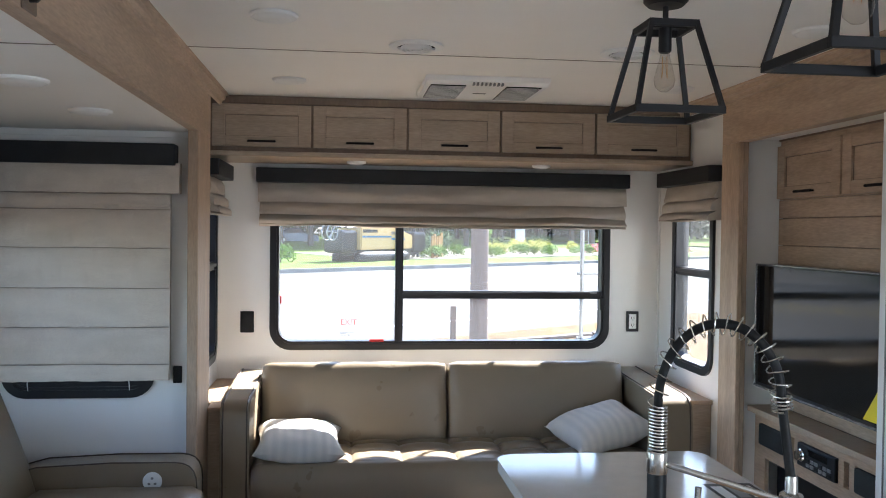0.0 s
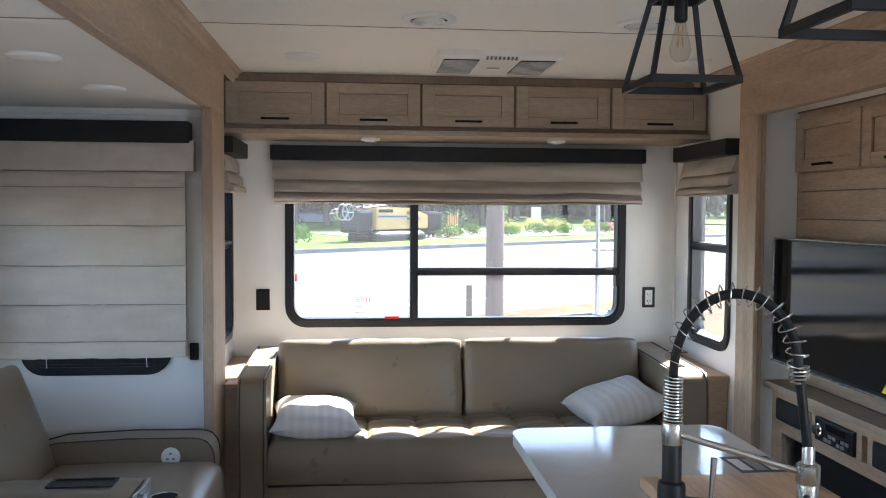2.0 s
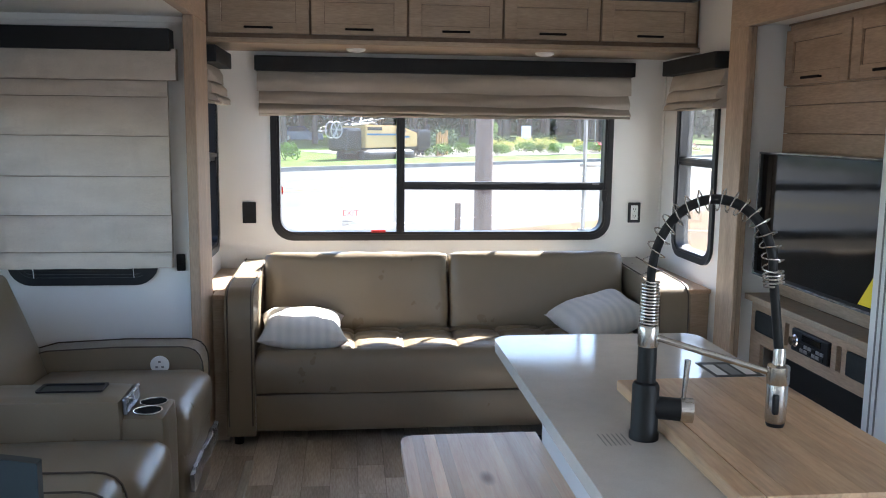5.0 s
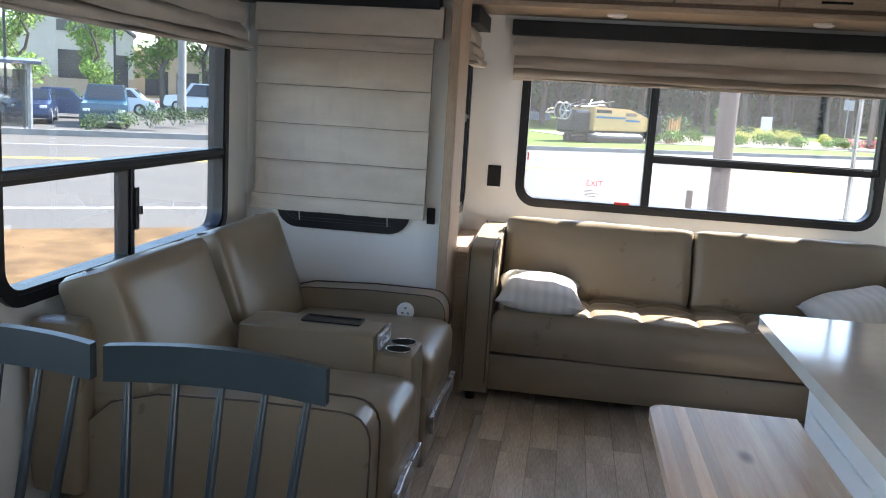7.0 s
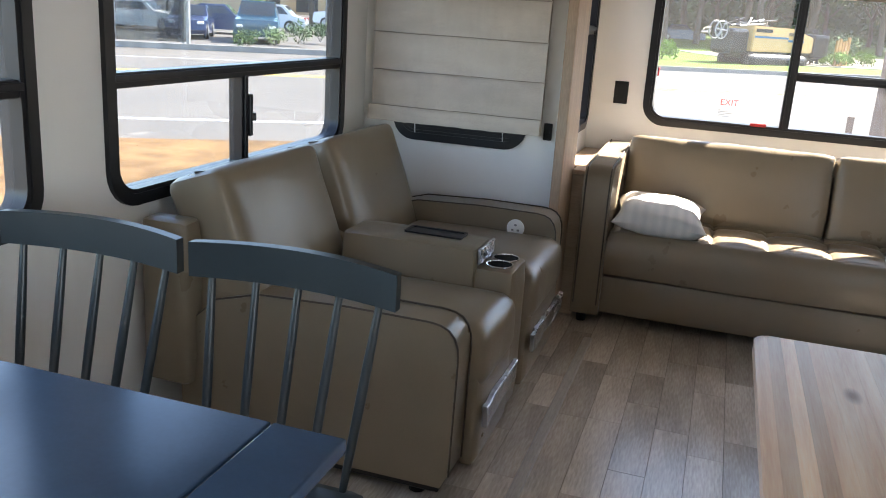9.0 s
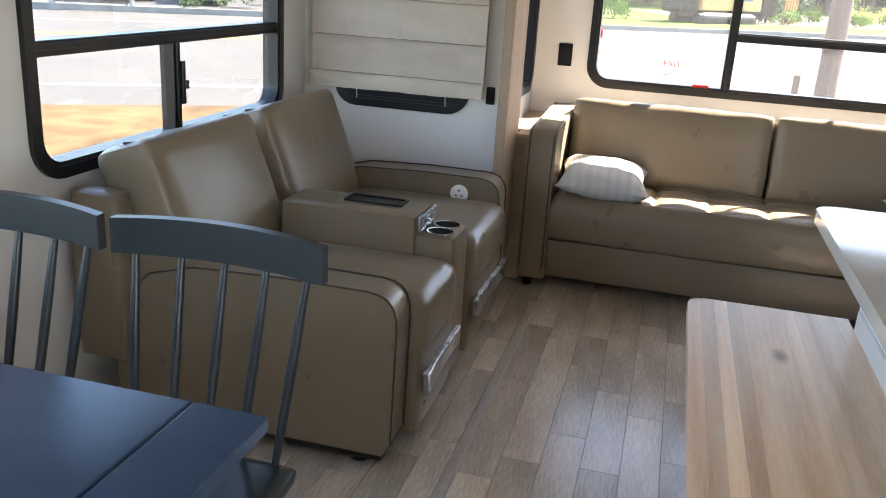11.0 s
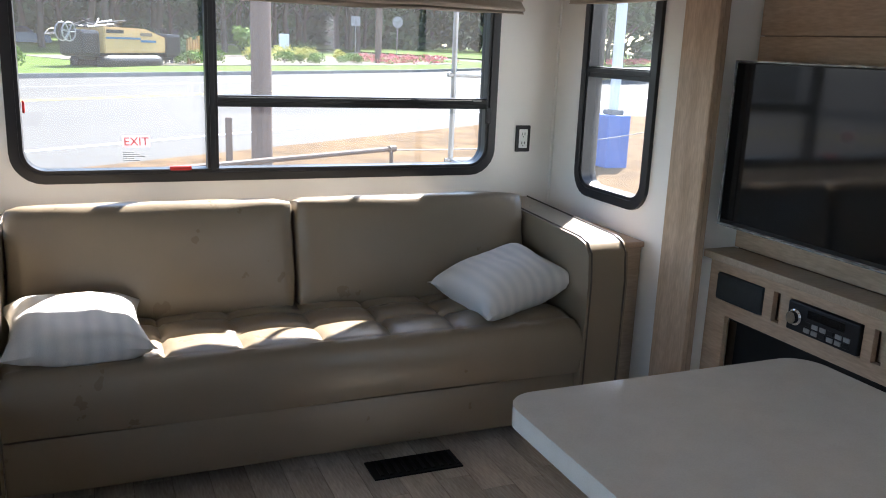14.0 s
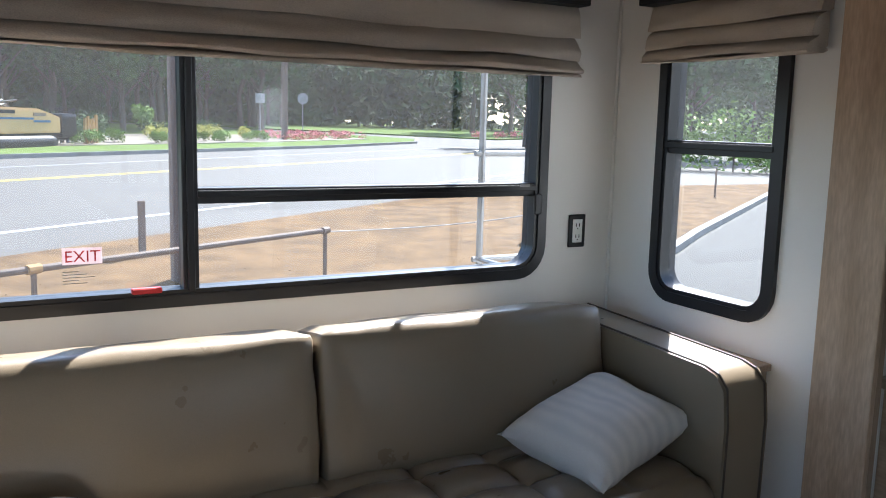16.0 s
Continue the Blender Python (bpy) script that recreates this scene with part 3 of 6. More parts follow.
# ---------------- overhead cabinets above the sofa ----------------
def shaker_door(parent, place, u0, u1, v0, v1, wood, handle=True):
    """Framed door with a recessed panel and a black bar pull. place(u, v, d): d grows towards the room."""
    def bx(a, b, c, d, e, f, bev, bm=None):
        p, q = place(a, c, e), place(b, d, f)
        return box(p[0], q[0], p[1], q[1], p[2], q[2], bev, 1, bm)
    fr = 0.062
    bm = bx(u0, u0 + fr, v0, v1, 0.001, 0.02, 0.0015)
    bx(u1 - fr, u1, v0, v1, 0.001, 0.02, 0.0015, bm)
    bx(u0 + fr, u1 - fr, v0, v0 + 0.052, 0.001, 0.0195, 0.0015, bm)
    bx(u0 + fr, u1 - fr, v1 - 0.052, v1, 0.001, 0.0195, 0.0015, bm)
    d = part("door", bm, wood, parent)
    part("door_panel", bx(u0 + fr - 0.002, u1 - fr + 0.002, v0 + 0.05, v1 - 0.05, 0.001, 0.009, 0.001), wood, d)
    g = bx(u0 + fr - 0.001, u1 - fr + 0.001, v0 + 0.0515, v0 + 0.0545, 0.009, 0.0105, 0)
    bx(u0 + fr - 0.001, u1 - fr + 0.001, v1 - 0.0545, v1 - 0.0515, 0.009, 0.0105, 0, g)
    bx(u0 + fr - 0.0005, u0 + fr + 0.0025, v0 + 0.0545, v1 - 0.0545, 0.009, 0.0105, 0, g)
    bx(u1 - fr - 0.0025, u1 - fr + 0.0005, v0 + 0.0545, v1 - 0.0545, 0.009, 0.0105, 0, g)
    part("glaze_line", g, M_WOODD, d, "dark glazed groove")
    if handle:
        c = (u0 + u1) / 2
        h = bx(c - 0.07, c + 0.07, v0 + 0.0205, v0 + 0.0315, 0.034, 0.044, 0.003)
        bx(c - 0.06, c - 0.052, v0 + 0.022, v0 + 0.030, 0.019, 0.038, 0.001, h)
        bx(c + 0.052, c + 0.06, v0 + 0.022, v0 + 0.030, 0.019, 0.038, 0.001, h)
        part("handle", h, M_PULL, d, "black bar pull")


edges = [0.06, 0.555, 1.035, 1.515, 2.018, 2.53]
for k in range(5):
    u0, u1 = edges[k], edges[k + 1]
    c = thing("overhead_cabinet", "grey-stained maple overhead cabinet with a framed door and black pull", "cabinet", "cabinets above the sofa")
    # Body in dark wood, so the shade between the doors is painted in.
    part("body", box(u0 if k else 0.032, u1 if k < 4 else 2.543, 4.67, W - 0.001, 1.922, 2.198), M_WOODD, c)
    shaker_door(c, ON_Y(4.67), u0 + 0.006, u1 - 0.006, 1.945, 2.155, M_WOODG)
setting("trim_cabinet_rail", box(0.032, 2.543, 4.635, W - 0.001, 1.896, 1.9215, 0.004, 2), M_WOODG, "grey-stained maple bottom board of the cabinets", "trim")
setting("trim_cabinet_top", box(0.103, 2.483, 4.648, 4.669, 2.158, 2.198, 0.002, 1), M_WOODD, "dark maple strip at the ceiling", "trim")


def puck(x, y, z, r, name="ceiling_light", label="round white unlit ceiling light"):
    p = thing(name, label, "light", "ceiling lights")
    part("rim", lathe([(r, z - 0.001), (r, z - 0.006), (r * 0.93, z - 0.012), (r * 0.86, z - 0.012), (r * 0.86, z - 0.001)], 32, pose(x, y, 0)), M_WHITEPL, p, "", True)
    part("lens", lathe([(r * 0.86, z - 0.011), (r * 0.7, z - 0.017), (r * 0.4, z - 0.02), (0.002, z - 0.021)], 32, pose(x, y, 0)), M_WHITEPL, p, "", True)
    return p


for x, y in ((0.498, 3.02), (0.472, 4.165), (2.23, 2.938), (2.23, 4.08), (0.498, 1.9), (2.23, 1.8)):
    puck(x, y, CEIL, 0.075)
for x, y in ((-0.2, 2.895), (-0.19, 3.53), (-0.2, 2.26)):
    puck(x, y, 1.957, 0.075, label="round white unlit light in the slide-out ceiling")
for x in (0.78, 1.77):
    puck(x, 4.82, 1.896, 0.05, "cabinet_light", "small round white light under the cabinets")


def vent(x, y):
    v = thing("ceiling_vent", "round white ceiling air vent with dark ring slots", "vent", "ceiling vents")
    part("rim", lathe([(0.098, CEIL - 0.001), (0.097, CEIL - 0.008), (0.082, CEIL - 0.013), (0.068, CEIL - 0.011), (0.066, CEIL - 0.001)], 36, pose(x, y, 0)), M_WHITEPL, v, "", True)
    part("backing", lathe([(0.067, CEIL - 0.001), (0.067, CEIL - 0.008), (0.001, CEIL - 0.008)], 24, pose(x, y, 0)), M_WELL, v)
    for r in (0.053, 0.037, 0.021):
        part("slat", lathe([(r - 0.002, CEIL - 0.008), (r - 0.001, CEIL - 0.018), (r + 0.004, CEIL - 0.019), (r + 0.003, CEIL - 0.008)], 28, pose(x, y, 0)), M_WHITEPL, v)
    part("spoke", box(x - 0.066, x + 0.066, y - 0.003, y + 0.003, CEIL - 0.017, CEIL - 0.009), M_WHITEPL, v)


vent(0.97, 3.38)
vent(1.746, 3.37)

ac = thing("air_conditioner", "white ceiling air conditioner grille with two slotted louvres", "air conditioner")
part("housing", sweep([(3.93, CEIL - 0.001), (3.95, CEIL - 0.02), (3.99, CEIL - 0.03), (4.37, CEIL - 0.03), (4.41, CEIL - 0.02), (4.43, CEIL - 0.001)], "x", 1.06, 1.60), M_WHITEPL, ac)
for x0, x1 in ((1.085, 1.24), (1.42, 1.575)):
    lv = part("louvre", box(x0, x1, 4.0, 4.36, CEIL - 0.034, CEIL - 0.0305), M_WELL, ac, "dark louvre opening")
    for k in range(15):
        yy = 4.01 + k * 0.0245
        part("slat", box(x0, x1, yy, yy + 0.007, CEIL - 0.0352, CEIL - 0.034, 0, 1), M_WHITEPL, lv)
for k in range(8):
    part("slot", box(1.265 + k * 0.018, 1.273 + k * 0.018, 3.96, 3.985, CEIL - 0.034, CEIL - 0.022), M_INK, ac)
part("badge", box(1.30, 1.36, 4.2, 4.215, CEIL - 0.032, CEIL - 0.03), M_INK, ac)


# ---------------- pendants ----------------
def pendant(x, y, drop=0.075, h=0.243, a=0.071, b=0.126):
    p = thing("pendant_lamp", "black square-tapered cage pendant with a clear filament bulb", "lamp", "pendants over the island")
    zt = CEIL - drop
    part("canopy", lathe([(0.062, CEIL - 0.001), (0.062, CEIL - 0.012), (0.05, CEIL - 0.024), (0.008, CEIL - 0.026)], 28), M_MATTE, p, "", True).location = (x, y, 0)
    part("stem", tube([(x, y, CEIL - 0.02), (x, y, zt)], 0.008, 10), M_MATTE, p)
    t = 0.012
    for (s, z) in ((a, zt), (b, zt - h)):
        for sx, sy in ((1, 0), (-1, 0), (0, 1), (0, -1)):
            cx, cy = x + sx * (s - t / 2), y + sy * (s - t / 2)
            part("cage_bar", box(cx - (t / 2 if sx else s), cx + (t / 2 if sx else s), cy - (t / 2 if sy else s - t), cy + (t / 2 if sy else s - t), z - 0.02, z, 0.001, 1), M_MATTE, p)
    for sx in (-1, 1):
        for sy in (-1, 1):
            part("cage_bar", tube([(x + sx * (a - t / 2), y + sy * (a - t / 2), zt - 0.01), (x + sx * (b - t / 2), y + sy * (b - t / 2), zt - h - 0.01)], 0.009, 4), M_MATTE, p)
    part("cage_bar", box(x - a, x + a, y - 0.012, y + 0.012, zt - 0.012, zt - 0.001), M_MATTE, p)
    part("socket", lathe([(0.018, zt - 0.012), (0.018, zt - 0.075), (0.014, zt - 0.08), (0.002, zt - 0.08)], 20), M_MATTE, p, "", True).location = (x, y, 0)
    bulb = part("bulb", lathe([(0.012, zt - 0.08), (0.016, zt - 0.1), (0.024, zt - 0.13), (0.03, zt - 0.155), (0.026, zt - 0.175), (0.012, zt - 0.188), (0.001, zt - 0.19)], 24), M_BULB, p, "clear glass bulb", True)
    bulb.location = (x, y, 0)
    part("filament", tube([(x - 0.006, y, zt - 0.09), (x - 0.008, y, zt - 0.15), (x, y, zt - 0.10), (x + 0.008, y, zt - 0.15), (x + 0.006, y, zt - 0.09)], 0.0010, 6), M_BRASS, p)


pendant(1.612, 2.652)
pendant(1.675, 1.845)


# ---------------- sofa ----------------
def sofa():
    s = thing("sofa", "taupe leather three-seat sofa with tufted seat and square arms", "sofa")
    # base apron
    part("base", rbox((1.27, 4.68, 0.145), (0.985, 0.37, 0.095), 0.02, 6, (0, 0.006, 0)), M_LEATHER, s, "", True)
    # tufted seat
    own = bmesh.new()
    nx, ny = 96, 36
    x0, x1, y0, y1, zt, zb = 0.305, 2.22, 4.275, 4.88, 0.462, 0.25

    def top(x, y):
        ix, iy = (x - 0.52) / 0.245, (y - 4.33) / 0.165
        fx, fy = abs(ix - round(ix)), abs(iy - round(iy))
        gx, gy = math.exp(-(fx * 0.245 / 0.012) ** 2), math.exp(-(fy * 0.165 / 0.012) ** 2)
        edge = min(1, max(0, (y - 4.31) / 0.04))
        bul = 0.016 * (math.cos(math.pi * 2 * (ix - round(ix))) + math.cos(math.pi * 2 * (iy - round(iy))) - 2) / -4 - 0.005
        z = zt + (bul - 0.018 * max(gx, gy)) * edge + 0.003 * noise.noise(Vector((x * 5, y * 5, 0)))
        q = max(0, (4.335 - y) / 0.06)
        e = max(0, (x0 + 0.05 - x) / 0.05, (x - x1 + 0.05) / 0.05)
        return z - 0.05 * (1 - math.sqrt(max(0, 1 - min(1, q) ** 2))) - 0.03 * (1 - math.sqrt(max(0, 1 - min(1, e) ** 2)))
    grid = [[own.verts.new((x0 + (x1 - x0) * i / nx, y0 + (y1 - y0) * j / ny, top(x0 + (x1 - x0) * i / nx, y0 + (y1 - y0) * j / ny))) for j in range(ny + 1)] for i in range(nx + 1)]
    for i in range(nx):
        for j in range(ny):
            own.faces.new((grid[i][j], grid[i + 1][j], grid[i + 1][j + 1], grid[i][j + 1]))
    rim = [grid[i][0] for i in range(nx + 1)] + [grid[nx][j] for j in range(1, ny + 1)] + [grid[i][ny] for i in range(nx - 1, -1, -1)] + [grid[0][j] for j in range(ny - 1, 0, -1)]
    mid = [own.verts.new((v.co.x, v.co.y - (0.012 if v.co.y < y0 + 0.001 else 0), 0.34 + 0.003 * math.sin(v.co.x * 9))) for v in rim]
    low = [own.verts.new((v.co.x, v.co.y + (0.012 if v.co.y < y0 + 0.001 else 0), zb + 0.003 * math.sin(v.co.x * 5))) for v in rim]
    for a, b in ((rim, mid), (mid, low)):
        for i in range(len(rim)):
            j = (i + 1) % len(rim)
            own.faces.new((a[i], a[j], b[j], b[i]))
    own.faces.new(low)
    part("seat", own, M_LEATHER, s, "tufted taupe leather seat", True)
    for a, b in ((0.308, 1.257), (1.267, 2.205)):
        c = part("back_cushion", rbox((0, 0, 0), ((b - a) / 2, 0.115, 0.205), 0.034, 14, (0.0, 0.026, 0.004), pose((a + b) / 2, 4.845, 0.628, -9), None, 0.006, a), M_LEATHER, s, "", True)
        z = 0.62 + 0.2
        part("piping", tube([((a + 0.04) + (b - a - 0.08) * k / 20, 4.775, 0.818 + 0.004 * math.sin(k * 0.5 + a)) for k in range(21)], 0.004, 6), M_PIPING, c)
    part("back_frame", rbox((1.27, 5.02, 0.42), (0.98, 0.06, 0.30), 0.03, 6), M_LEATHER, s, "", True)
    for a, b in ((0.172, 0.303), (2.222, 2.39)):
        prof = [(4.275, 0.05), (4.268, 0.60), (4.28, 0.70), (4.31, 0.735), (4.36, 0.748), (5.06, 0.772), (5.08, 0.76), (5.08, 0.05)]
        own = sweep(prof, "x", a, b, 4)
        bmesh.ops.bevel(own, geom=[e for e in own.edges if len(e.link_faces) == 2 and e.calc_face_angle(0) > 1.0], offset=0.014, segments=3, affect="EDGES", profile=0.5)
        arm = part("armrest", own, M_LEATHER, s, "", True)
        for xx in (a + 0.012, b - 0.012):
            part("piping", tube([(xx, 4.272, 0.1), (xx, 4.266, 0.6), (xx, 4.278, 0.705), (xx, 4.31, 0.738), (xx, 4.36, 0.75), (xx, 5.05, 0.774)], 0.0035, 6), M_PIPING, arm)
    for x in (0.22, 2.33):
        for y in (4.33, 5.0):
            part("leg", lathe([(0.022, 0.0), (0.026, 0.05), (0.026, 0.06)], 14, pose(x, y, 0)), M_BLACK, s)
    s.location = (0, -0.05, 0.004)
    return s


sofa()
l = thing("side_ledge", "grey-stained maple ledge between sofa arm and wall", "ledge", "ledges beside the sofa")
part("top", box(0.031, 0.168, 4.436, W - 0.002, 0.69, 0.71, 0.003, 2), M_WOODY, l)
part("front", box(0.102, 0.168, 4.33, 4.434, 0.0, 0.69, 0.003, 1), M_WOODG, l)
part("front_cap", box(0.1015, 0.1695, 4.32, 4.434, 0.6905, 0.71, 0.003, 1), M_WOODY, l)
l = thing("side_ledge", "grey-stained maple ledge beside the narrow window", "ledge", "ledges beside the sofa")
part("top", box(2.394, XR - 0.002, 4.34, W - 0.002, 0.69, 0.712, 0.004, 2), M_WOODY, l)
part("front", box(2.395, XR - 0.003, 4.355, 4.38, 0.0, 0.69, 0.002, 1), M_WOODG, l)


def pillow(x, y, z, rx, ry, rz, w, d, label, th=0.085):
    own = bmesh.new()
    n = 22
    for sg in (1, -1):
        g = []
        for i in range(n + 1):
            row = []
            for j in range(n + 1):
                u, v = 2 * i / n - 1, 2 * j / n - 1
                k = 1 - 0.15 * (1 - v * v) * abs(u) ** 3
                k2 = 1 - 0.15 * (1 - u * u) * abs(v) ** 3
                t = ((1 - u ** 4) * (1 - v ** 4)) ** 0.62
                px, py = u * w / 2 * k, v * d / 2 * k2
                pz = sg * (th * t) + (0.014 * noise.noise(Vector((px * 7, py * 7, x))) + 0.006 * noise.noise(Vector((px * 19, py * 19, x + 4)))) * t
                row.append(own.verts.new((px, py, pz)))
            g.append(row)
        for i in range(n):
            for j in range(n):
                own.faces.new((g[i][j], g[i + 1][j], g[i + 1][j + 1], g[i][j + 1]))
    bmesh.ops.remove_doubles(own, verts=own.verts, dist=0.0005)
    p = part("throw_pillow", own, M_PILLOW, None, "", True)
    p.matrix_world = pose(x, y, z, rx, ry, rz)
    tagged(p, label, "pillow", "pillows on the sofa")


pillow(0.515, 4.425, 0.524, 5, 2, 4, 0.43, 0.41, "pale grey striped pillow lying flat by the arm", 0.072)
pillow(2.01, 4.475, 0.556, 8, -12, 13, 0.45, 0.37, "pale grey striped pillow leaning on the sofa arm")


# ---------------- recliners ----------------
def recliners():
    r = thing("recliner_pair", "taupe leather double recliner with a console and cup holders", "recliner")
    FX = 0.13

    def arm(y0, y1, zt, name="armrest"):
        prof = [(-0.74, 0.06), (FX - 0.02, 0.06), (FX, 0.10), (FX + 0.005, zt - 0.10), (FX + 0.002, zt - 0.065), (FX - 0.008, zt - 0.038), (FX - 0.025, zt - 0.018), (FX - 0.048, zt - 0.007), (FX - 0.08, zt - 0.002), (-0.2, zt), (-0.48, zt - 0.012), (-0.62, zt - 0.05), (-0.72, zt - 0.14), (-0.75, zt - 0.25)]
        own = sweep(prof, "y", y0, y1, 2)
        bmesh.ops.bevel(own, geom=[e for e in own.edges if len(e.link_faces) == 2 and e.calc_face_angle(0) > 1.0], offset=0.02, segments=3, affect="EDGES", profile=0.5)
        a = part(name, own, M_LEATHER, r, "", True)
        for yy in (y0 + 0.004, y1 - 0.004):
            part("piping", tube([(p, yy, q) for p, q in ((FX + 0.002, 0.1), (FX + 0.007, zt - 0.10), (FX + 0.004, zt - 0.065), (FX - 0.006, zt - 0.036), (FX - 0.023, zt - 0.016), (FX - 0.047, zt - 0.005), (FX - 0.08, zt), (-0.2, zt + 0.002), (-0.48, zt - 0.010), (-0.62, zt - 0.048), (-0.72, zt - 0.14))], 0.0035, 6), M_PIPING, a)
        return a
    arm(2.43, 2.565, 0.555)
    far = arm(3.78, 3.93, 0.585)
    # console
    con = bmesh.new()
    rbox((-0.225, 3.075, 0.335), (0.245, 0.11, 0.29), 0.025, 6, (0, 0, 0), None, con)
    rbox((0.075, 3.09, 0.30), (0.075, 0.108, 0.26), 0.022, 6, (0, 0, 0), None, con)
    c = part("console", con, M_LEATHER, r, "", True)
    part("storage_well", ring(lambda u, v, d: (u, v, 0.6255 + d), rrect(-0.27, -0.06, 3.055, 3.145, 0.008), rrect(-0.26, -0.07, 3.065, 3.135, 0.006), 0, 0.006), M_BLACK, c)
    # Flat plate on the console top paints the dark of the storage hollow.
    part("storage_dark", box(-0.262, -0.068, 3.063, 3.137, 0.6258, 0.6265), M_BLACK, c)
    for yy in (3.045, 3.135):
        cup = part("cup_holder", lathe([(0.043, 0.559), (0.046, 0.562), (0.046, 0.566), (0.0425, 0.566), (0.0415, 0.5615)], 28, pose(0.085, yy, 0)), M_CHROME, c, "chrome cup holder ring", True)
        # Black disc in place of the cup's dark depth.
        part("well", lathe([(0.042, 0.5610), (0.042, 0.5640), (0.001, 0.5636)], 24, pose(0.085, yy, 0)), M_WELL, cup)
    part("plastic_wrap", rbox((0.024, 3.09, 0.592), (0.007, 0.095, 0.026), 0.005, 8, (0, 0, 0), pose(0, 0, 0), None, 0.005, 2), M_FOIL, c, "crinkled clear plastic wrap")
    for a, b in ((2.567, 2.978), (3.202, 3.778)):
        m = (a + b) / 2
        part("seat", rbox((-0.16, m, 0.40), (0.34, (b - a) / 2, 0.10), 0.055, 10, (0, 0, 0.022), None, None, 0.003, a), M_LEATHER, r, "", True)
        fr = part("footrest", rbox((0.14, m, 0.205), (0.028, (b - a) / 2 - 0.006, 0.145), 0.02, 8, (0.012, 0, 0)), M_LEATHER, r, "", True)
        part("plastic_wrap", rbox((0.186, m, 0.235), (0.010, (b - a) / 2 - 0.008, 0.035), 0.005, 14, (0, 0, 0), None, None, 0.008, b), M_FOIL, fr, "crinkled clear plastic wrap")
    for a, b in ((2.465, 3.105), (3.195, 3.85)):
        m = (a + b) / 2
        bk = part("backrest", rbox((0, 0, 0), (0.10, (b - a) / 2, 0.27), 0.036, 12, (0.024, 0, 0.004), pose(-0.64, m, 0.61, 0, -20, 0), None, 0.004, b), M_LEATHER, r, "", True)
        for yy in (a + 0.035, b - 0.035):
            part("piping", tube([Vector(pose(-0.64, m, 0.61, 0, -20, 0) @ Vector((xx, yy - m, zz))) for xx, zz in ((0.088, -0.2), (0.092, 0.1), (0.088, 0.22), (0.06, 0.262), (0.0, 0.273))], 0.0035, 6), M_PIPING, bk)
    for yy in (2.44, 3.885):
        part("wing", rbox((-0.775, yy, 0.48), (0.085, 0.05, 0.26), 0.03, 6, (0, 0, 0), pose(0, 0, 0)), M_LEATHER, r, "", True)
    part("back_frame", rbox((-0.66, 3.18, 0.30), (0.12, 0.72, 0.26), 0.05, 8), M_LEATHER, r, "", True)
    part("base", box(-0.72, 0.10, 2.45, 3.91, 0.03, 0.10, 0.004, 1), M_BLACK, r)
    for y in (2.5, 3.18, 3.86):
        part("foot", lathe([(0.025, 0.0), (0.025, 0.032)], 12, pose(0.02, y, 0)), M_BLACK, r)
        part("foot", lathe([(0.025, 0.0), (0.025, 0.032)], 12, pose(-0.65, y, 0)), M_BLACK, r)
    # round control on the inner side of the far arm
    btn = part("control_button", lathe([(0.038, 0), (0.038, 0.004), (0.033, 0.007), (0.001, 0.007)], 28, pose(-0.035, 3.779, 0.512, 90, 0, 0)), M_WHITEPL, far, "white round control panel", True)
    for u, v in ((0, 0.014), (-0.012, -0.008), (0.012, -0.008)):
        part("mark", box(-0.035 + u - 0.005, -0.035 + u + 0.005, 3.7705, 3.772, 0.512 + v - 0.004, 0.512 + v + 0.004), M_INK, btn)
    r.location = (0, 0.055, 0.005)
    return r


recliners()


# ---------------- dining set ----------------
def chair(x, label):
    c = thing("dining_chair", label, "chair", "spindle chairs at the table")
    y = 1.78
    w = 0.228
    own = bmesh.new()
    prev = None
    n = 16
    for k in range(n + 1):
        u = -1 + 2 * k / n
        yy = y + 0.035 * (1 - u * u)
        zt = 0.895 + 0.006 * (1 - u * u)
        ring4 = [own.verts.new((x + u * w, yy + dy, zz)) for dy, zz in ((-0.012, zt), (0.012, zt), (0.012, 0.822), (-0.012, 0.822))]
        if prev:
            for i in range(4):
                own.faces.new((prev[i], prev[(i + 1) % 4], ring4[(i + 1) % 4], ring4[i]))
        else:
            own.faces.new(ring4[::-1])
        prev = ring4
    own.faces.new(prev)
    bmesh.ops.bevel(own, geom=[e for e in own.edges if e.calc_face_angle(0) > 1.0], offset=0.004, segments=2, affect="EDGES", profile=0.5)
    part("top_rail", own, M_SLATE, c, "", True)
    for k in range(5):
        u = -0.82 + 1.64 * k / 4
        yt, yb = y + 0.035 * (1 - u * u), 1.70 + 0.02 * (1 - u * u)
        part("spindle", tube([(x + u * w * (1 - 0.16 * f), yt + (yb - yt) * f, 0.829 - (0.829 - 0.44) * f) for f in (0, 0.25, 0.5, 0.75, 1)], lambda f: 0.0075 + 0.003 * math.sin(f * math.pi), 10), M_SLATE, c, "", True)
    part("seat", rbox((x, 1.52, 0.437), (0.205, 0.205, 0.02), 0.018, 10, (0, 0, -0.004)), M_SLATE, c, "", True)
    for sx in (-1, 1):
        for sy in (-1, 1):
            part("leg", tube([(x + sx * 0.15, 1.52 + sy * 0.15, 0.42), (x + sx * 0.185, 1.52 + sy * 0.19, 0.0)], lambda f: 0.014 - 0.004 * f, 10), M_SLATE, c, "", True)
        part("stretcher", tube([(x + sx * 0.166, 1.36, 0.22), (x + sx * 0.166, 1.68, 0.22)], 0.008, 8), M_SLATE, c)
    c.location = (0, 0.075, 0)
    return c


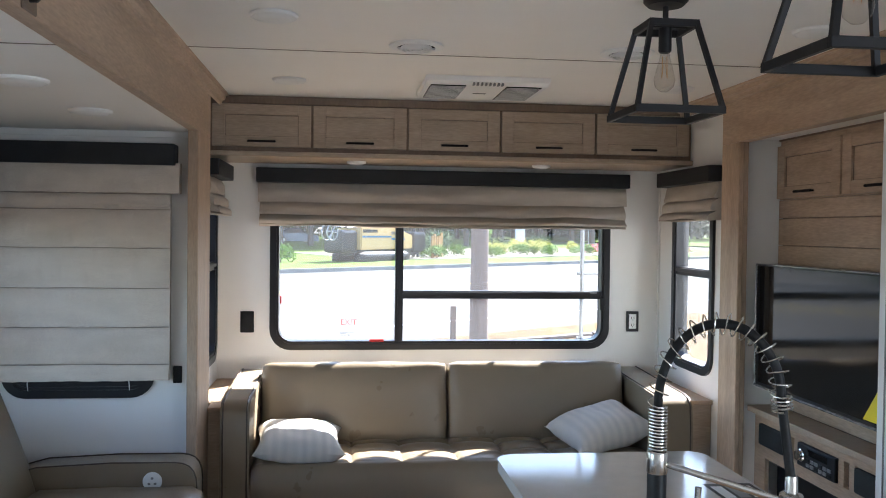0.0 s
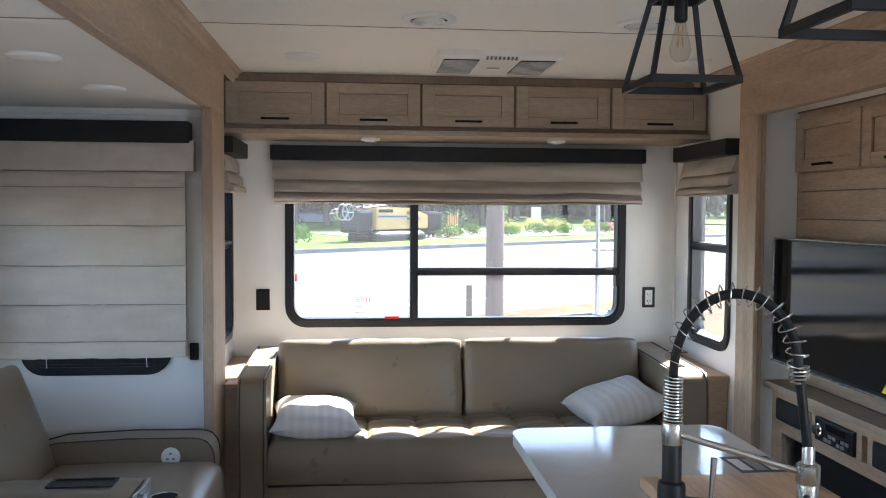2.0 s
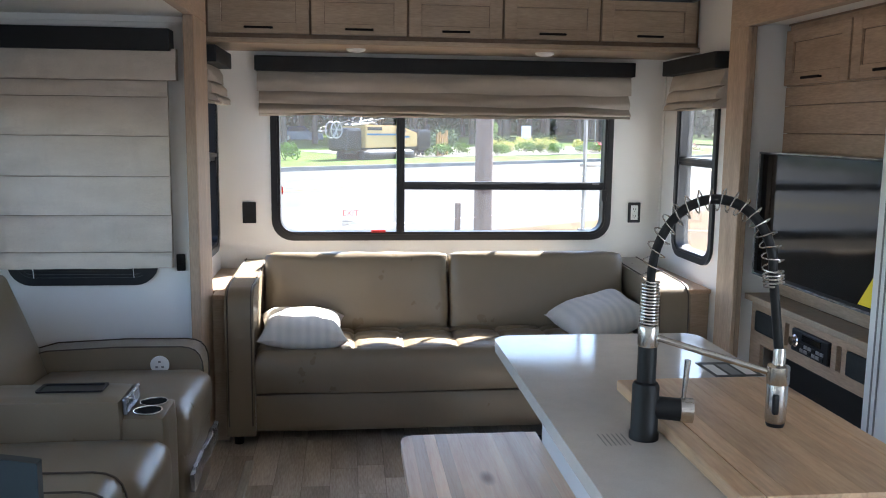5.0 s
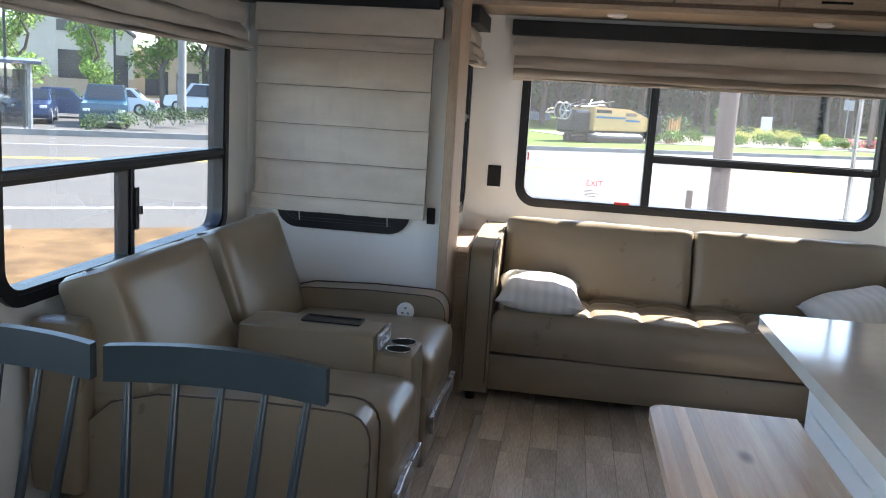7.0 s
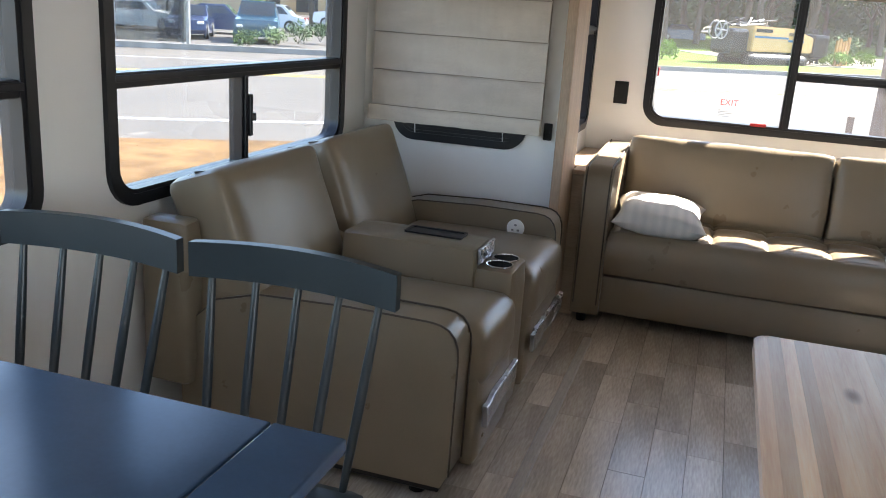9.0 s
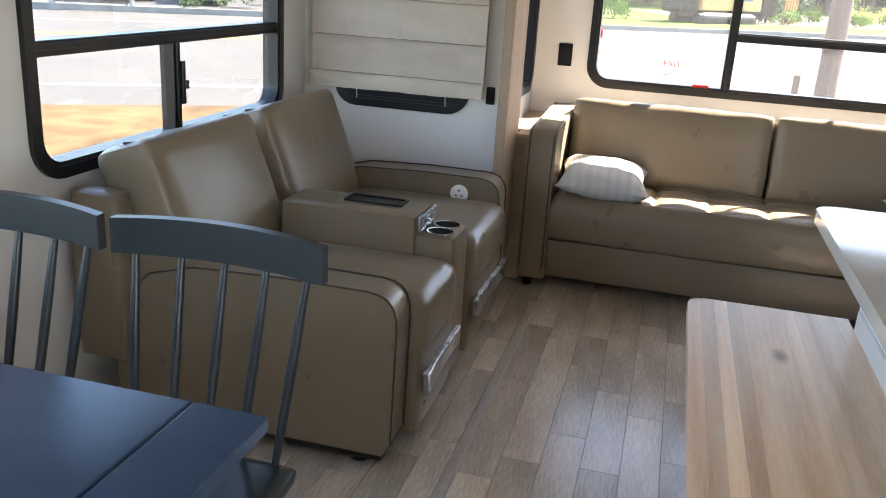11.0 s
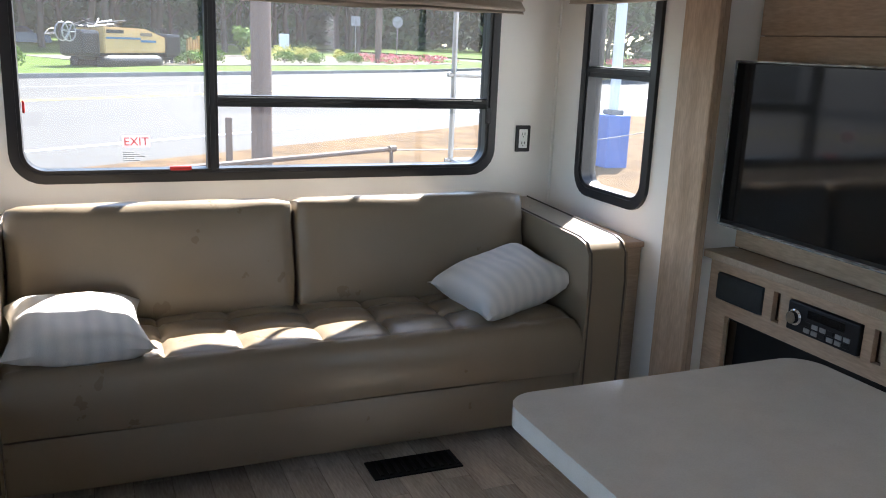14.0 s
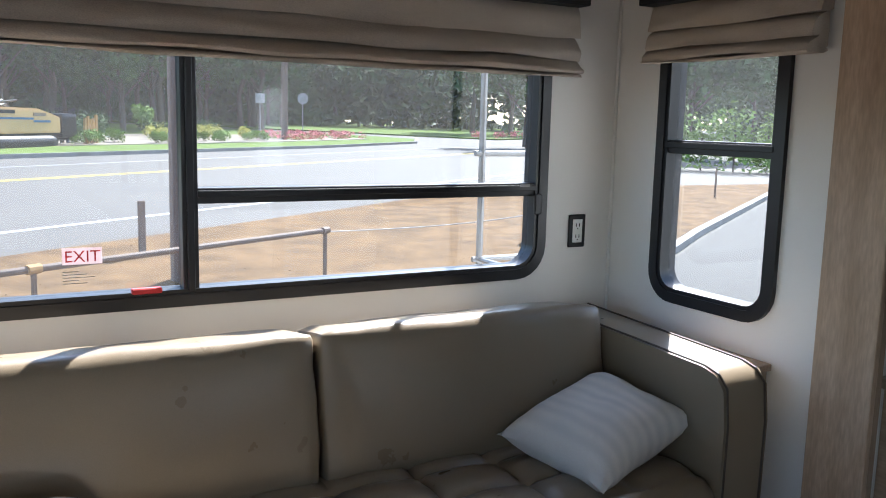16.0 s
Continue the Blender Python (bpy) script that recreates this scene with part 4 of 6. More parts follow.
chair(-0.038, "slate-blue spindle-back dining chair tucked under the table")
chair(-0.522, "slate-blue spindle-back dining chair beside the slide-out wall")
t = thing("dining_table", "dark slate dining table with a folding leaf, blue sky reflection painted into its colour", "table")
part("tabletop", box(-0.82, 0.0975, 0.55, 1.475, 0.693, 0.72, 0.004, 2), M_TABLE, t)
part("leaf", box(0.1005, 0.228, 0.55, 1.475, 0.693, 0.72, 0.004, 2), M_TABLE, t)
part("apron", box(-0.72, 0.05, 0.66, 1.36, 0.62, 0.692, 0.003, 1), M_SLATE, t)
for x in (-0.68, 0.01):
    for y in (0.7, 1.32):
        part("leg", tube([(x, y, 0.62), (x, y, -0.02)], lambda f: 0.032 - 0.012 * f, 12), M_SLATE, t, "", True)
t.location = (0.023, 0.025, 0.02)


# ---------------- kitchen island ----------------
isl = thing("kitchen_island", "white lacquered kitchen island cabinet", "kitchen island")
part("body", box(1.262, 1.79, 0.45, 2.775, 0.08, 0.8278, 0.003, 1), M_WHITEP, isl)
part("side_groove", box(1.2595, 1.2615, 0.47, 2.74, 0.745, 0.75), M_INK, isl)
part("toe_kick", box(1.30, 1.77, 0.5, 2.73, 0.0, 0.08), M_BLACK, isl)
part("side_panel", box(1.250, 1.2615, 0.5, 2.715, 0.12, 0.725, 0.003, 1), M_WHITEP, isl)
part("hinge_rail", box(1.2425, 1.2615, 1.25, 2.70, 0.57, 0.655, 0.002, 1), M_WHITEP, isl)
isl.location = (0.05, -0.06, 0.0)
own = sweep([(x, y) for x, y in rrect(1.15, 1.80, 0.4, 2.865, 0.06, 8)], "z", 0.786, 0.82, 1)
bmesh.ops.bevel(own, geom=[e for e in own.edges if e.calc_face_angle(0) > 1.2], offset=0.005, segments=3, affect="EDGES", profile=0.5)
top = thing("island_worktop", "pale grey polished quartz worktop with rounded corners", "worktop")
part("slab", own, M_QUARTZ, top, "", True)
top.location = (0.028, -0.008, 0.042)
sh = thing("flip_up_shelf", "beech butcher-block shelf hinged to the island side", "shelf")
bx0, n = 0.842, 12
for k in range(n):
    a, b = bx0 + (1.2472 - bx0) * k / n, bx0 + (1.2472 - bx0) * (k + 1) / n
    y1 = 2.69
    own = bmesh.new()
    if k == 0:
        pts = [(a, 1.25)] + [(b, 1.25), (b, y1)] + [(a + 0.045 - 0.045 * math.sin(radians(q)), y1 - 0.05 + 0.05 * math.cos(radians(q))) for q in (0, 30, 60, 90)]
        own = sweep(pts, "z", 0.552, 0.583, 1)
        bmesh.ops.bevel(own, geom=[e for e in own.edges if e.calc_face_angle(0) > 1.2 and (e.verts[0].co.x < a + 0.04 or e.verts[1].co.x < a + 0.04)], offset=0.006, segments=2, affect="EDGES", profile=0.5)
    else:
        own = box(a + 0.0001, b, 1.25, y1, 0.552, 0.583, 0.0002, 1)
    part("stave", own, M_BUTCHER, sh)
sh.location = (0.045, 0.03, 0.018)
bd = thing("sink_cover", "beech butcher-block sink cover lying on the worktop", "cutting board")
for k in range(9):
    a, b = 1.390 + 0.40 * k / 9, 1.390 + 0.40 * (k + 1) / 9
    part("stave", box(a + 0.0003, b, 1.615, 2.287, 0.8625, 0.89, 0.0003 if 0 < k < 8 else 0.005, 1 if 0 < k < 8 else 2), M_BUTCHERX, bd)
lb = thing("worktop_sticker", "black and white printed instruction sheet on the worktop", "sticker")
part("sheet", box(1.686, 1.818, 2.378, 2.514, 0.8625, 0.8632), M_BLACK, lb)
for k in range(3):
    part("print_bar", box(1.696 + 0.040 * k, 1.726 + 0.040 * k, 2.394, 2.49, 0.8633, 0.8637), M_PAPER if k != 1 else M_INK, lb)
lb = thing("worktop_sticker", "small pale label with fine grey lines by the faucet", "sticker")
for k in range(6):
    part("print_bar", box(1.255 + 0.010 * k, 1.258 + 0.010 * k, 1.93, 1.995, 0.8624, 0.8628), M_INK, lb)


# ---------------- faucet ----------------
def faucet():
    f = thing("kitchen_faucet", "black and steel spring-neck kitchen faucet with pull-down spray", "faucet")
    x, y, z = 1.347, 1.969, 0.862
    part("base", lathe([(0.033, 0), (0.033, 0.012), (0.030, 0.016), (0.030, 0.108), (0.027, 0.115), (0.021, 0.118)], 28, pose(x, y, z)), M_MATTE, f, "", True)
    part("column", lathe([(0.021, 0.11), (0.021, 0.195), (0.019, 0.198)], 24, pose(x, y, z)), M_MATTE, f, "", True)
    part("collar", lathe([(0.0215, 0.190), (0.023, 0.193), (0.023, 0.229), (0.0215, 0.232)], 24, pose(x, y, z)), M_NICKEL, f, "", True)
    # side valve and lever
    v = part("valve", tube([(x + 0.02, y - 0.005, z + 0.065), (x + 0.075, y - 0.02, z + 0.063)], 0.023, 20), M_MATTE, f, "", True)
    part("valve_cap", tube([(x + 0.073, y - 0.02, z + 0.063), (x + 0.10, y - 0.026, z + 0.062)], 0.025, 20), M_NICKEL, v, "", True)
    part("lever", tube([(x + 0.08, y - 0.02, z + 0.08), (x + 0.086, y - 0.021, z + 0.165)], lambda s: 0.0045 + 0.003 * s, 10), M_NICKEL, v, "", True)
    # hose arc towards the sink
    d = Vector((0.93, -0.36, 0)).normalized()
    pts, R = [], 0.125
    o = Vector((x, y, z))
    for k in range(6):
        pts.append(o + Vector((0, 0, 0.225 + 0.095 * k / 5)))
    for k in range(1, 25):
        a = math.pi * k / 24
        pts.append(o + d * (R - R * math.cos(a)) + Vector((0, 0, 0.352 - 0.032 * (1 - k / 24) ** 4 + R * 1.08 * math.sin(a))))
    for k in range(1, 7):
        pts.append(o + d * (2 * R + 0.004 * k) + Vector((0, 0, 0.352 - 0.165 * k / 6)))
    part("hose", tube(pts, 0.0098, 12), M_MATTE, f, "black rubber hose", True)

    def coil(i0, i1, turns, rad, wire):
        seg = pts[i0:i1 + 1]
        out = []
        N = int(turns * 14)
        for k in range(N + 1):
            s = k / N * (len(seg) - 1)
            i = min(int(s), len(seg) - 2)
            p = seg[i].lerp(seg[i + 1], s - i)
            t = (seg[i + 1] - seg[i]).normalized()
            side = d.cross(Vector((0, 0, 1))).normalized()
            up = side.cross(t)
            a = 2 * math.pi * turns * k / N
            out.append(p + (side * math.cos(a) + up * math.sin(a)) * rad)
        return tube(out, wire, 6)
    part("tight_spring", coil(0, 5, 15, 0.0195, 0.0021), M_NICKEL, f, "steel spring coil", True)
    part("open_spring", coil(5, 29, 17, 0.0215, 0.0015), M_NICKEL, f, "steel spring coil", True)
    part("spring_end", coil(29, 30, 4, 0.0205, 0.0022), M_NICKEL, f, "", True)
    # spray head on its holder
    end = pts[-1]
    part("spray_neck", lathe([(0.013, -0.03), (0.013, 0.012), (0.011, 0.018)], 18, Matrix.Translation(end)), M_NICKEL, f, "", True)
    sp = part("spray_head", lathe([(0.020, -0.128), (0.022, -0.123), (0.022, -0.052), (0.0195, -0.044), (0.016, -0.025), (0.013, -0.02)], 24, Matrix.Translation(end)), M_NICKEL, f, "", True)
    part("spray_button", rbox(end + Vector((-0.012, -0.020, -0.088)), (0.007, 0.006, 0.02), 0.005, 6), M_BLACK, sp)
    part("spray_nozzle", lathe([(0.018, -0.136), (0.020, -0.129), (0.01, -0.1285)], 20, Matrix.Translation(end)), M_BLACK, sp)
    part("holder_arm", tube([o + Vector((0, 0, 0.212)), end + Vector((0, 0, -0.035))], 0.0065, 12), M_NICKEL, f, "", True)
    part("holder_ring", lathe([(0.02, -0.055), (0.024, -0.05), (0.024, -0.018), (0.019, -0.014)], 20, Matrix.Translation(end)), M_NICKEL, f, "", True)
    m = Matrix.Translation(o) @ Matrix.Diagonal((0.92, 0.92, 1.03, 1)) @ Matrix.Translation(-o)
    for c in f.children_recursive:
        c.data.transform(m)


faucet()


# ---------------- entertainment wall ----------------
ew = thing("entertainment_wall", "maple entertainment wall with horizontal panel boards", "wall unit")
PX = 2.70
for k in range(8):
    z0 = 0.757 + k * 0.122
    part("panel_board", box(PX, PX + 0.02, 1.0, SRE - 0.002, z0 + 0.002, min(z0 + 0.121, 1.693), 0.0015, 1), M_WOODY, ew)
part("backing", box(PX + 0.0205, PX + 0.04, 1.0, SRE - 0.002, 0.0, 1.96), M_WOODD, ew)
for k in range(4):
    y1 = SRE - 0.012 - k * 0.507
    c = thing("wall_cabinet", "light maple wall cabinet with a framed door above the television", "cabinet", "cabinets above the television")
    part("body", box(PX - 0.001, PX + 0.02, y1 - 0.505, y1, 1.695, 1.962), M_WOODY, c)
    shaker_door(c, ON_XR(PX - 0.0015), y1 - 0.501, y1 - 0.006, 1.700, 1.938, M_WOODY)
setting("trim_wall_cabinet", box(PX - 0.006, PX + 0.018, 1.0, SRE - 0.002, 1.9625, 1.97), M_WOODD, "dark maple strip over the cabinets", "trim")
con = thing("media_console", "maple media console with a shelf, speakers and an open fireplace recess", "cabinet")
part("shelf", box(2.564, PX - 0.001, 1.0, SRE - 0.003, 0.73, 0.757, 0.003, 2), M_WOODG, con)
FXR = 2.605
bm = bmesh.new()
for y0, y1, z0, z1 in ((1.0, SRE - 0.003, 0.685, 0.729), (1.0, SRE - 0.003, 0.535, 0.585), (3.985, SRE - 0.003, 0.585, 0.685), (3.72, 3.76, 0.585, 0.685), (3.645, 3.685, 0.585, 0.685), (3.33, 3.365, 0.585, 0.685), (3.26, 3.295, 0.585, 0.685), (1.0, 3.0, 0.585, 0.685), (1.0, SRE - 0.003, 0.0, 0.10), (3.93, SRE - 0.003, 0.10, 0.535), (1.0, 2.55, 0.10, 0.535)):
    box(FXR, FXR + 0.02, y0, y1, z0, z1, 0, 1, bm)
part("front_frame", bm, M_WOODY, con)
for y0, y1 in ((3.685, 3.72), (3.295, 3.33)):
    part("niche", box(FXR + 0.03, FXR + 0.035, y0, y1, 0.585, 0.685), M_WOODY, con)
part("recess", box(FXR + 0.06, FXR + 0.09, 2.55, 3.93, 0.10, 0.535), M_BLACK, con)
part("recess_top", box(FXR + 0.021, FXR + 0.06, 2.55, 3.93, 0.52, 0.5345), M_BLACK, con)
for y0, y1 in ((3.76, 3.985), (3.0, 3.26)):
    sp = thing("wall_speaker", "dark cloth speaker panel in the media console", "speaker", "speakers in the media console")
    part("grille", rbox((FXR + 0.004, (y0 + y1) / 2, 0.635), (0.012, (y1 - y0) / 2 - 0.002, 0.048), 0.008, 8), M_FABRICD, sp, "", True)
st = thing("car_stereo", "black radio unit with a silver knob and small buttons", "stereo")
part("face", box(FXR - 0.012, FXR + 0.02, 3.368, 3.642, 0.588, 0.682, 0.004, 2), M_BLACK, st)
part("knob", lathe([(0.026, 0), (0.026, 0.006), (0.02, 0.01), (0.019, 0.024), (0.001, 0.025)], 24, pose(FXR - 0.012, 3.605, 0.635, 0, -90, 0)), M_CHROME, st, "", True)
part("display", box(FXR - 0.0135, FXR - 0.0115, 3.42, 3.56, 0.645, 0.67), M_SCREEN, st)
for i in range(6):
    for j in range(2):
        part("button", box(FXR - 0.016, FXR - 0.0115, 3.395 + i * 0.03, 3.418 + i * 0.03, 0.598 + j * 0.02, 0.612 + j * 0.02, 0.001, 1), M_INK if (i + j) % 3 else M_BLACK, st)

tv = thing("television", "switched-off flat television with a yellow energy label", "television")
part("casing", rbox((2.608, 3.515, 1.122), (0.028, 0.49, 0.276), 0.008, 8), M_BLACK, tv)
part("screen", box(2.577, 2.5795, 3.038, 3.992, 0.868, 1.388), M_SCREEN, tv, "glossy black screen")
part("plastic_edge", tube([(2.578, 4.003, 0.85), (2.578, 4.003, 1.395), (2.578, 3.028, 1.395)], 0.004, 6), M_FOIL, tv, "clear plastic film along the edge")
part("plastic_edge", tube([(2.578, 4.003, 0.85), (2.578, 3.028, 0.85)], 0.006, 6), M_FOIL, tv, "clear plastic film along the edge")
own = bmesh.new()
own.faces.new([own.verts.new(c) for c in ((2.5755, 3.19, 0.872), (2.5755, 3.045, 0.872), (2.5755, 3.045, 1.03), (2.5755, 3.075, 1.03))])
part("energy_label", own, M_YELLOW, tv, "yellow energy label")
tv.location = (-0.004, -0.02, 0.009)
part("wall_mount", box(2.636, PX + 0.007, 3.35, 3.68, 1.0, 1.25), M_BLACK, tv)
pn = thing("pantry_cabinet", "tall white lacquered pantry cabinet", "cabinet")
part("body", box(2.50, 2.69, 1.6, 2.985, 0.0, 1.95, 0.004, 2), M_WHITEP, pn)
for k in range(2):
    part("edge_strip", box(2.4965, 2.4995, 2.94 - k * 0.03, 2.946 - k * 0.03, 0.0, 1.95), M_INK, pn)


# ---------------- small fittings ----------------
def outlet(x, z, label, holes=True):
    o = thing("wall_outlet", label, "outlet", "wall outlets")
    part("plate", box(x - 0.037, x + 0.037, W - 0.008, W - 0.0005, z - 0.059, z + 0.059, 0.004, 2), M_BLACK, o)
    part("face", box(x - 0.021, x + 0.021, W - 0.0105, W - 0.008, z - 0.042, z + 0.042, 0.001, 1), M_WHITEPL if holes else M_BLACK, o)
    if holes:
        for dz in (-0.02, 0.02):
            for dx in (-0.007, 0.007):
                part("slot", box(x + dx - 0.0015, x + dx + 0.0015, W - 0.0115, W - 0.0102, z + dz - 0.005, z + dz + 0.007), M_BLACK, o)
            part("slot", lathe([(0.0025, 0), (0.0025, 0.001)], 10, pose(x, W - 0.0105, z + dz - 0.011, 90)), M_BLACK, o)


outlet(0.193, 1.022, "blank black switch plate on the rear wall", False)
outlet(2.388, 1.024, "black-rimmed double power outlet on the rear wall")
sw = thing("wall_switch", "black plastic switch at the slide-out corner", "switch")
part("plate", box(-0.022, 0.016, SLE - 0.014, SLE - 0.0005, 0.852, 0.928, 0.004, 2), M_BLACK, sw)
part("rocker", box(-0.012, 0.006, SLE - 0.018, SLE - 0.013, 0.875, 0.905, 0.002, 1), M_BLACK, sw)
fv = thing("floor_vent", "dark slotted floor vent in front of the sofa", "vent")
part("tray", box(1.40, 1.72, 4.135, 4.26, 0.0005, 0.006), M_BLACK, fv)
for k in range(10):
    part("slat", box(1.425 + k * 0.031, 1.437 + k * 0.031, 4.15, 4.245, 0.006, 0.010), M_FRAME, fv)
# exit decal on the rear pane
cv = bpy.data.curves.new("exit_lettering", "FONT")
cv.body, cv.size, cv.align_x = "EXIT", 0.044, "CENTER"
tx = bpy.data.objects.new("tmp", cv)
me = bpy.data.meshes.new_from_object(tx)
bpy.data.objects.remove(tx)
me.materials.append(M_RED)
decal = thing("exit_decal", "small red and white exit decal on the rear window", "sticker")
part("backing", box(0.70, 0.80, W + 0.0268, W + 0.0272, 0.995, 1.04), M_DECAL, decal)
e = new("lettering", me)
e.parent = decal
e.matrix_world = pose(0.75, W + 0.0255, 1.002, 90, 0, 0)
for k in range(5):
    part("print_bar", box(0.70, 0.74 + 0.02 * (k % 3), W + 0.026, W + 0.0265, 0.975 - k * 0.008, 0.977 - k * 0.008), M_INK, decal)
rear = bpy.data.objects["window_1"]
part("release_tab", box(0.865, 0.945, W - 0.032, W - 0.012, 0.912, 0.928, 0.003, 1), M_RED, rear, "red release tab")
part("release_tab", box(0.372, 0.380, W - 0.032, W - 0.012, 1.125, 1.17, 0.003, 1), M_RED, rear, "red release tab")
lt = thing("window_latch", "black latch with a grey tab on the sliding pane", "latch")
part("body", box(2.185, 2.215, W - 0.03, W - 0.0165, 1.09, 1.16, 0.004, 2), M_FRAME, lt)
part("tab", box(2.13, 2.17, W - 0.0155, W - 0.0145, 1.185, 1.195), M_INK, lt)
lt = thing("window_latch", "black latch on the sliding pane above the recliners", "latch")
part("body", box(SL + 0.0045, SL + 0.02, 3.115, 3.135, 0.90, 1.05, 0.003, 1), M_FRAME, lt)
part("tab", box(SL + 0.02, SL + 0.035, 3.118, 3.132, 0.955, 0.985, 0.003, 1), M_FRAME, lt)


# ---------------- outdoors ----------------
M_ROAD = mat("worn_asphalt", (0.086, 0.075, 0.063), 0.85, var=0.12, scale=0.35, fine=0.35, fscale=25, bump=0.2, stretch=(1, 1, 1))
M_SHADEROAD = mat("kerb_concrete", (0.26, 0.25, 0.23), 0.85, var=0.15, scale=2, fine=0.3, fscale=60, bump=0.2)
M_STRAW = mat("dry_grass", (0.178, 0.106, 0.048), 0.95, col2=(0.086, 0.050, 0.022), scale=1.9, fine=0.6, fscale=40, bump=0.8, spec=0.1)
M_BLADE = mat("straw_blade", (0.25, 0.15, 0.07), 0.9, var=0.15, scale=3, island=0.3, spec=0.1)
M_LAWN = mat("lawn", (0.12, 0.17, 0.035), 0.95, col2=(0.07, 0.11, 0.02), scale=1.2, fine=0.5, fscale=30, bump=0.5, spec=0.1)
M_BED = mat("bark_mulch", (0.24, 0.20, 0.15), 0.95, var=0.2, scale=4, fine=0.5, fscale=40)
M_GRAVEL = mat("gravel", (0.044, 0.040, 0.034), 0.9, var=0.12, scale=1.5, fine=0.6, fscale=45, bump=0.8)
M_PAINTW = mat("white_road_paint", (0.45, 0.45, 0.44), 0.7, var=0.1, scale=3)
M_PAINTY = mat("yellow_road_paint", (0.72, 0.50, 0.05), 0.7, var=0.1, scale=3)
M_LEAF = mat("tree_leaf", (0.085, 0.12, 0.045), 0.6, col2=(0.05, 0.09, 0.03), scale=0.8, island=0.35, spec=0.08)
M_LEAFL = mat("young_leaf", (0.21, 0.31, 0.06), 0.6, col2=(0.13, 0.22, 0.035), scale=0.8, island=0.3, spec=0.1)
M_LEAFY = mat("yellow_bloom", (0.62, 0.50, 0.05), 0.7, col2=(0.30, 0.36, 0.06), scale=2.5, island=0.3)
M_LEAFR = mat("red_bloom", (0.60, 0.06, 0.08), 0.7, col2=(0.55, 0.16, 0.16), scale=3, island=0.3)
M_BARK = mat("bark", (0.13, 0.10, 0.075), 0.95, var=0.2, scale=5, bump=0.8, fscale=40, stretch=(1, 1, 0.2))
M_POLE = mat("weathered_pole", (0.20, 0.14, 0.11), 0.9, var=0.15, scale=3, fine=0.4, fscale=50, bump=0.6, stretch=(3, 3, 0.2))
M_GALV = mat("galvanised_pipe", (0.36, 0.36, 0.36), 0.45, metal=0.7, var=0.15, scale=6)
M_RUST = mat("brown_painted_pipe", (0.16, 0.10, 0.07), 0.7, var=0.2, scale=8)
M_STUCCO = mat("cream_stucco", (0.62, 0.56, 0.43), 0.9, var=0.05, scale=1, fine=0.2, fscale=30)
M_STUCCOT = mat("tan_stucco", (0.50, 0.38, 0.24), 0.9, var=0.05, scale=1, fine=0.2, fscale=30)
M_DARKGLASS = mat("dark_glass", (0.03, 0.035, 0.04), 0.1, var=0.1, scale=2)
M_CARBLUE = mat("blue_car_paint", (0.018, 0.03, 0.075), 0.25, coat=0.6, var=0.03)
M_CARTEAL = mat("teal_car_paint", (0.02, 0.07, 0.11), 0.25, coat=0.6, var=0.03)
M_CARSILVER = mat("silver_car_paint", (0.45, 0.46, 0.47), 0.3, metal=0.4, coat=0.5, var=0.03)
M_CARWHITE = mat("white_car_paint", (0.75, 0.75, 0.74), 0.3, coat=0.5, var=0.02)
M_RIGY = mat("yellow_machine_paint", (0.60, 0.37, 0.15), 0.5, var=0.06, scale=3)
M_RIGB = mat("blue_stripe", (0.03, 0.12, 0.25), 0.45)
M_DRUM = mat("blue_painted_base", (0.06, 0.16, 0.50), 0.6, var=0.08, scale=3)
M_TAIL = mat("red_lens", (0.35, 0.02, 0.02), 0.2)
M_STAKE = mat("orange_timber", (0.45, 0.25, 0.08), 0.8, var=0.15, scale=4)

GY0, GY1, GS = 5.0, 140.0, 0.0145


def gz(y):
    return -0.95 + GS * (min(max(y, GY0), GY1) - GY0)


CA, SA = math.cos(radians(32)), math.sin(radians(32))


def un(u, n):
    """Place from metres along and across the road."""
    return (CA * u - SA * n, SA * u + CA * n)


def sheet(name, pts, lift, material, label, category, kind="structure"):
    """A thin ground layer over an outline in plan, laid on the slope and cut along its breaks."""
    own = bmesh.new()
    own.faces.new([own.verts.new((x, y, 0)) for x, y in pts])
    for yy in (GY0, GY1):
        bmesh.ops.bisect_plane(own, geom=own.verts[:] + own.edges[:] + own.faces[:], plane_co=(0, yy, 0), plane_no=(0, 1, 0))
    for v in own.verts:
        v.co.z = gz(v.co.y) + lift
    bot = bmesh.ops.extrude_face_region(own, geom=own.faces[:])
    bmesh.ops.translate(own, vec=(0, 0, -lift - 0.06), verts=[g for g in bot["geom"] if isinstance(g, bmesh.types.BMVert)])
    return setting(name, own, material, label, category)


own = bmesh.new()
rows = [[own.verts.new((x, y, gz(y))) for x in (-1500, -300, 0, 300, 1500)] for y in (-1500, -300, GY0, GY1, 500, 3000)]
for a, b in zip(rows, rows[1:]):
    for i in range(4):
        own.faces.new((a[i], a[i + 1], b[i + 1], b[i]))
setting("ground", own, M_ROAD, "sunlit worn grey asphalt reaching the distance", "ground")

sheet("dry_verge", [un(-70, 13.8), un(26, 13.8), (28.5, 25.2), (13.6, 15.6), (6.0, 10.2), (4.0, 6.5), (3.4, -20), (-70, -20)], 0.05, M_STRAW, "sun-dried straw-coloured grass verge", "grass")
sheet("gravel_drive", [(4.05, 6.2), (6.2, 10.0), (13.9, 15.3), (29.0, 25.0), (60, 24), (60, -20), (3.6, -20)], 0.02, M_GRAVEL, "pale grey gravel drive", "drive")
own = bmesh.new()
kp = [(4.0, 6.4), (6.1, 10.1), (13.75, 15.45), (29.0, 25.3)]
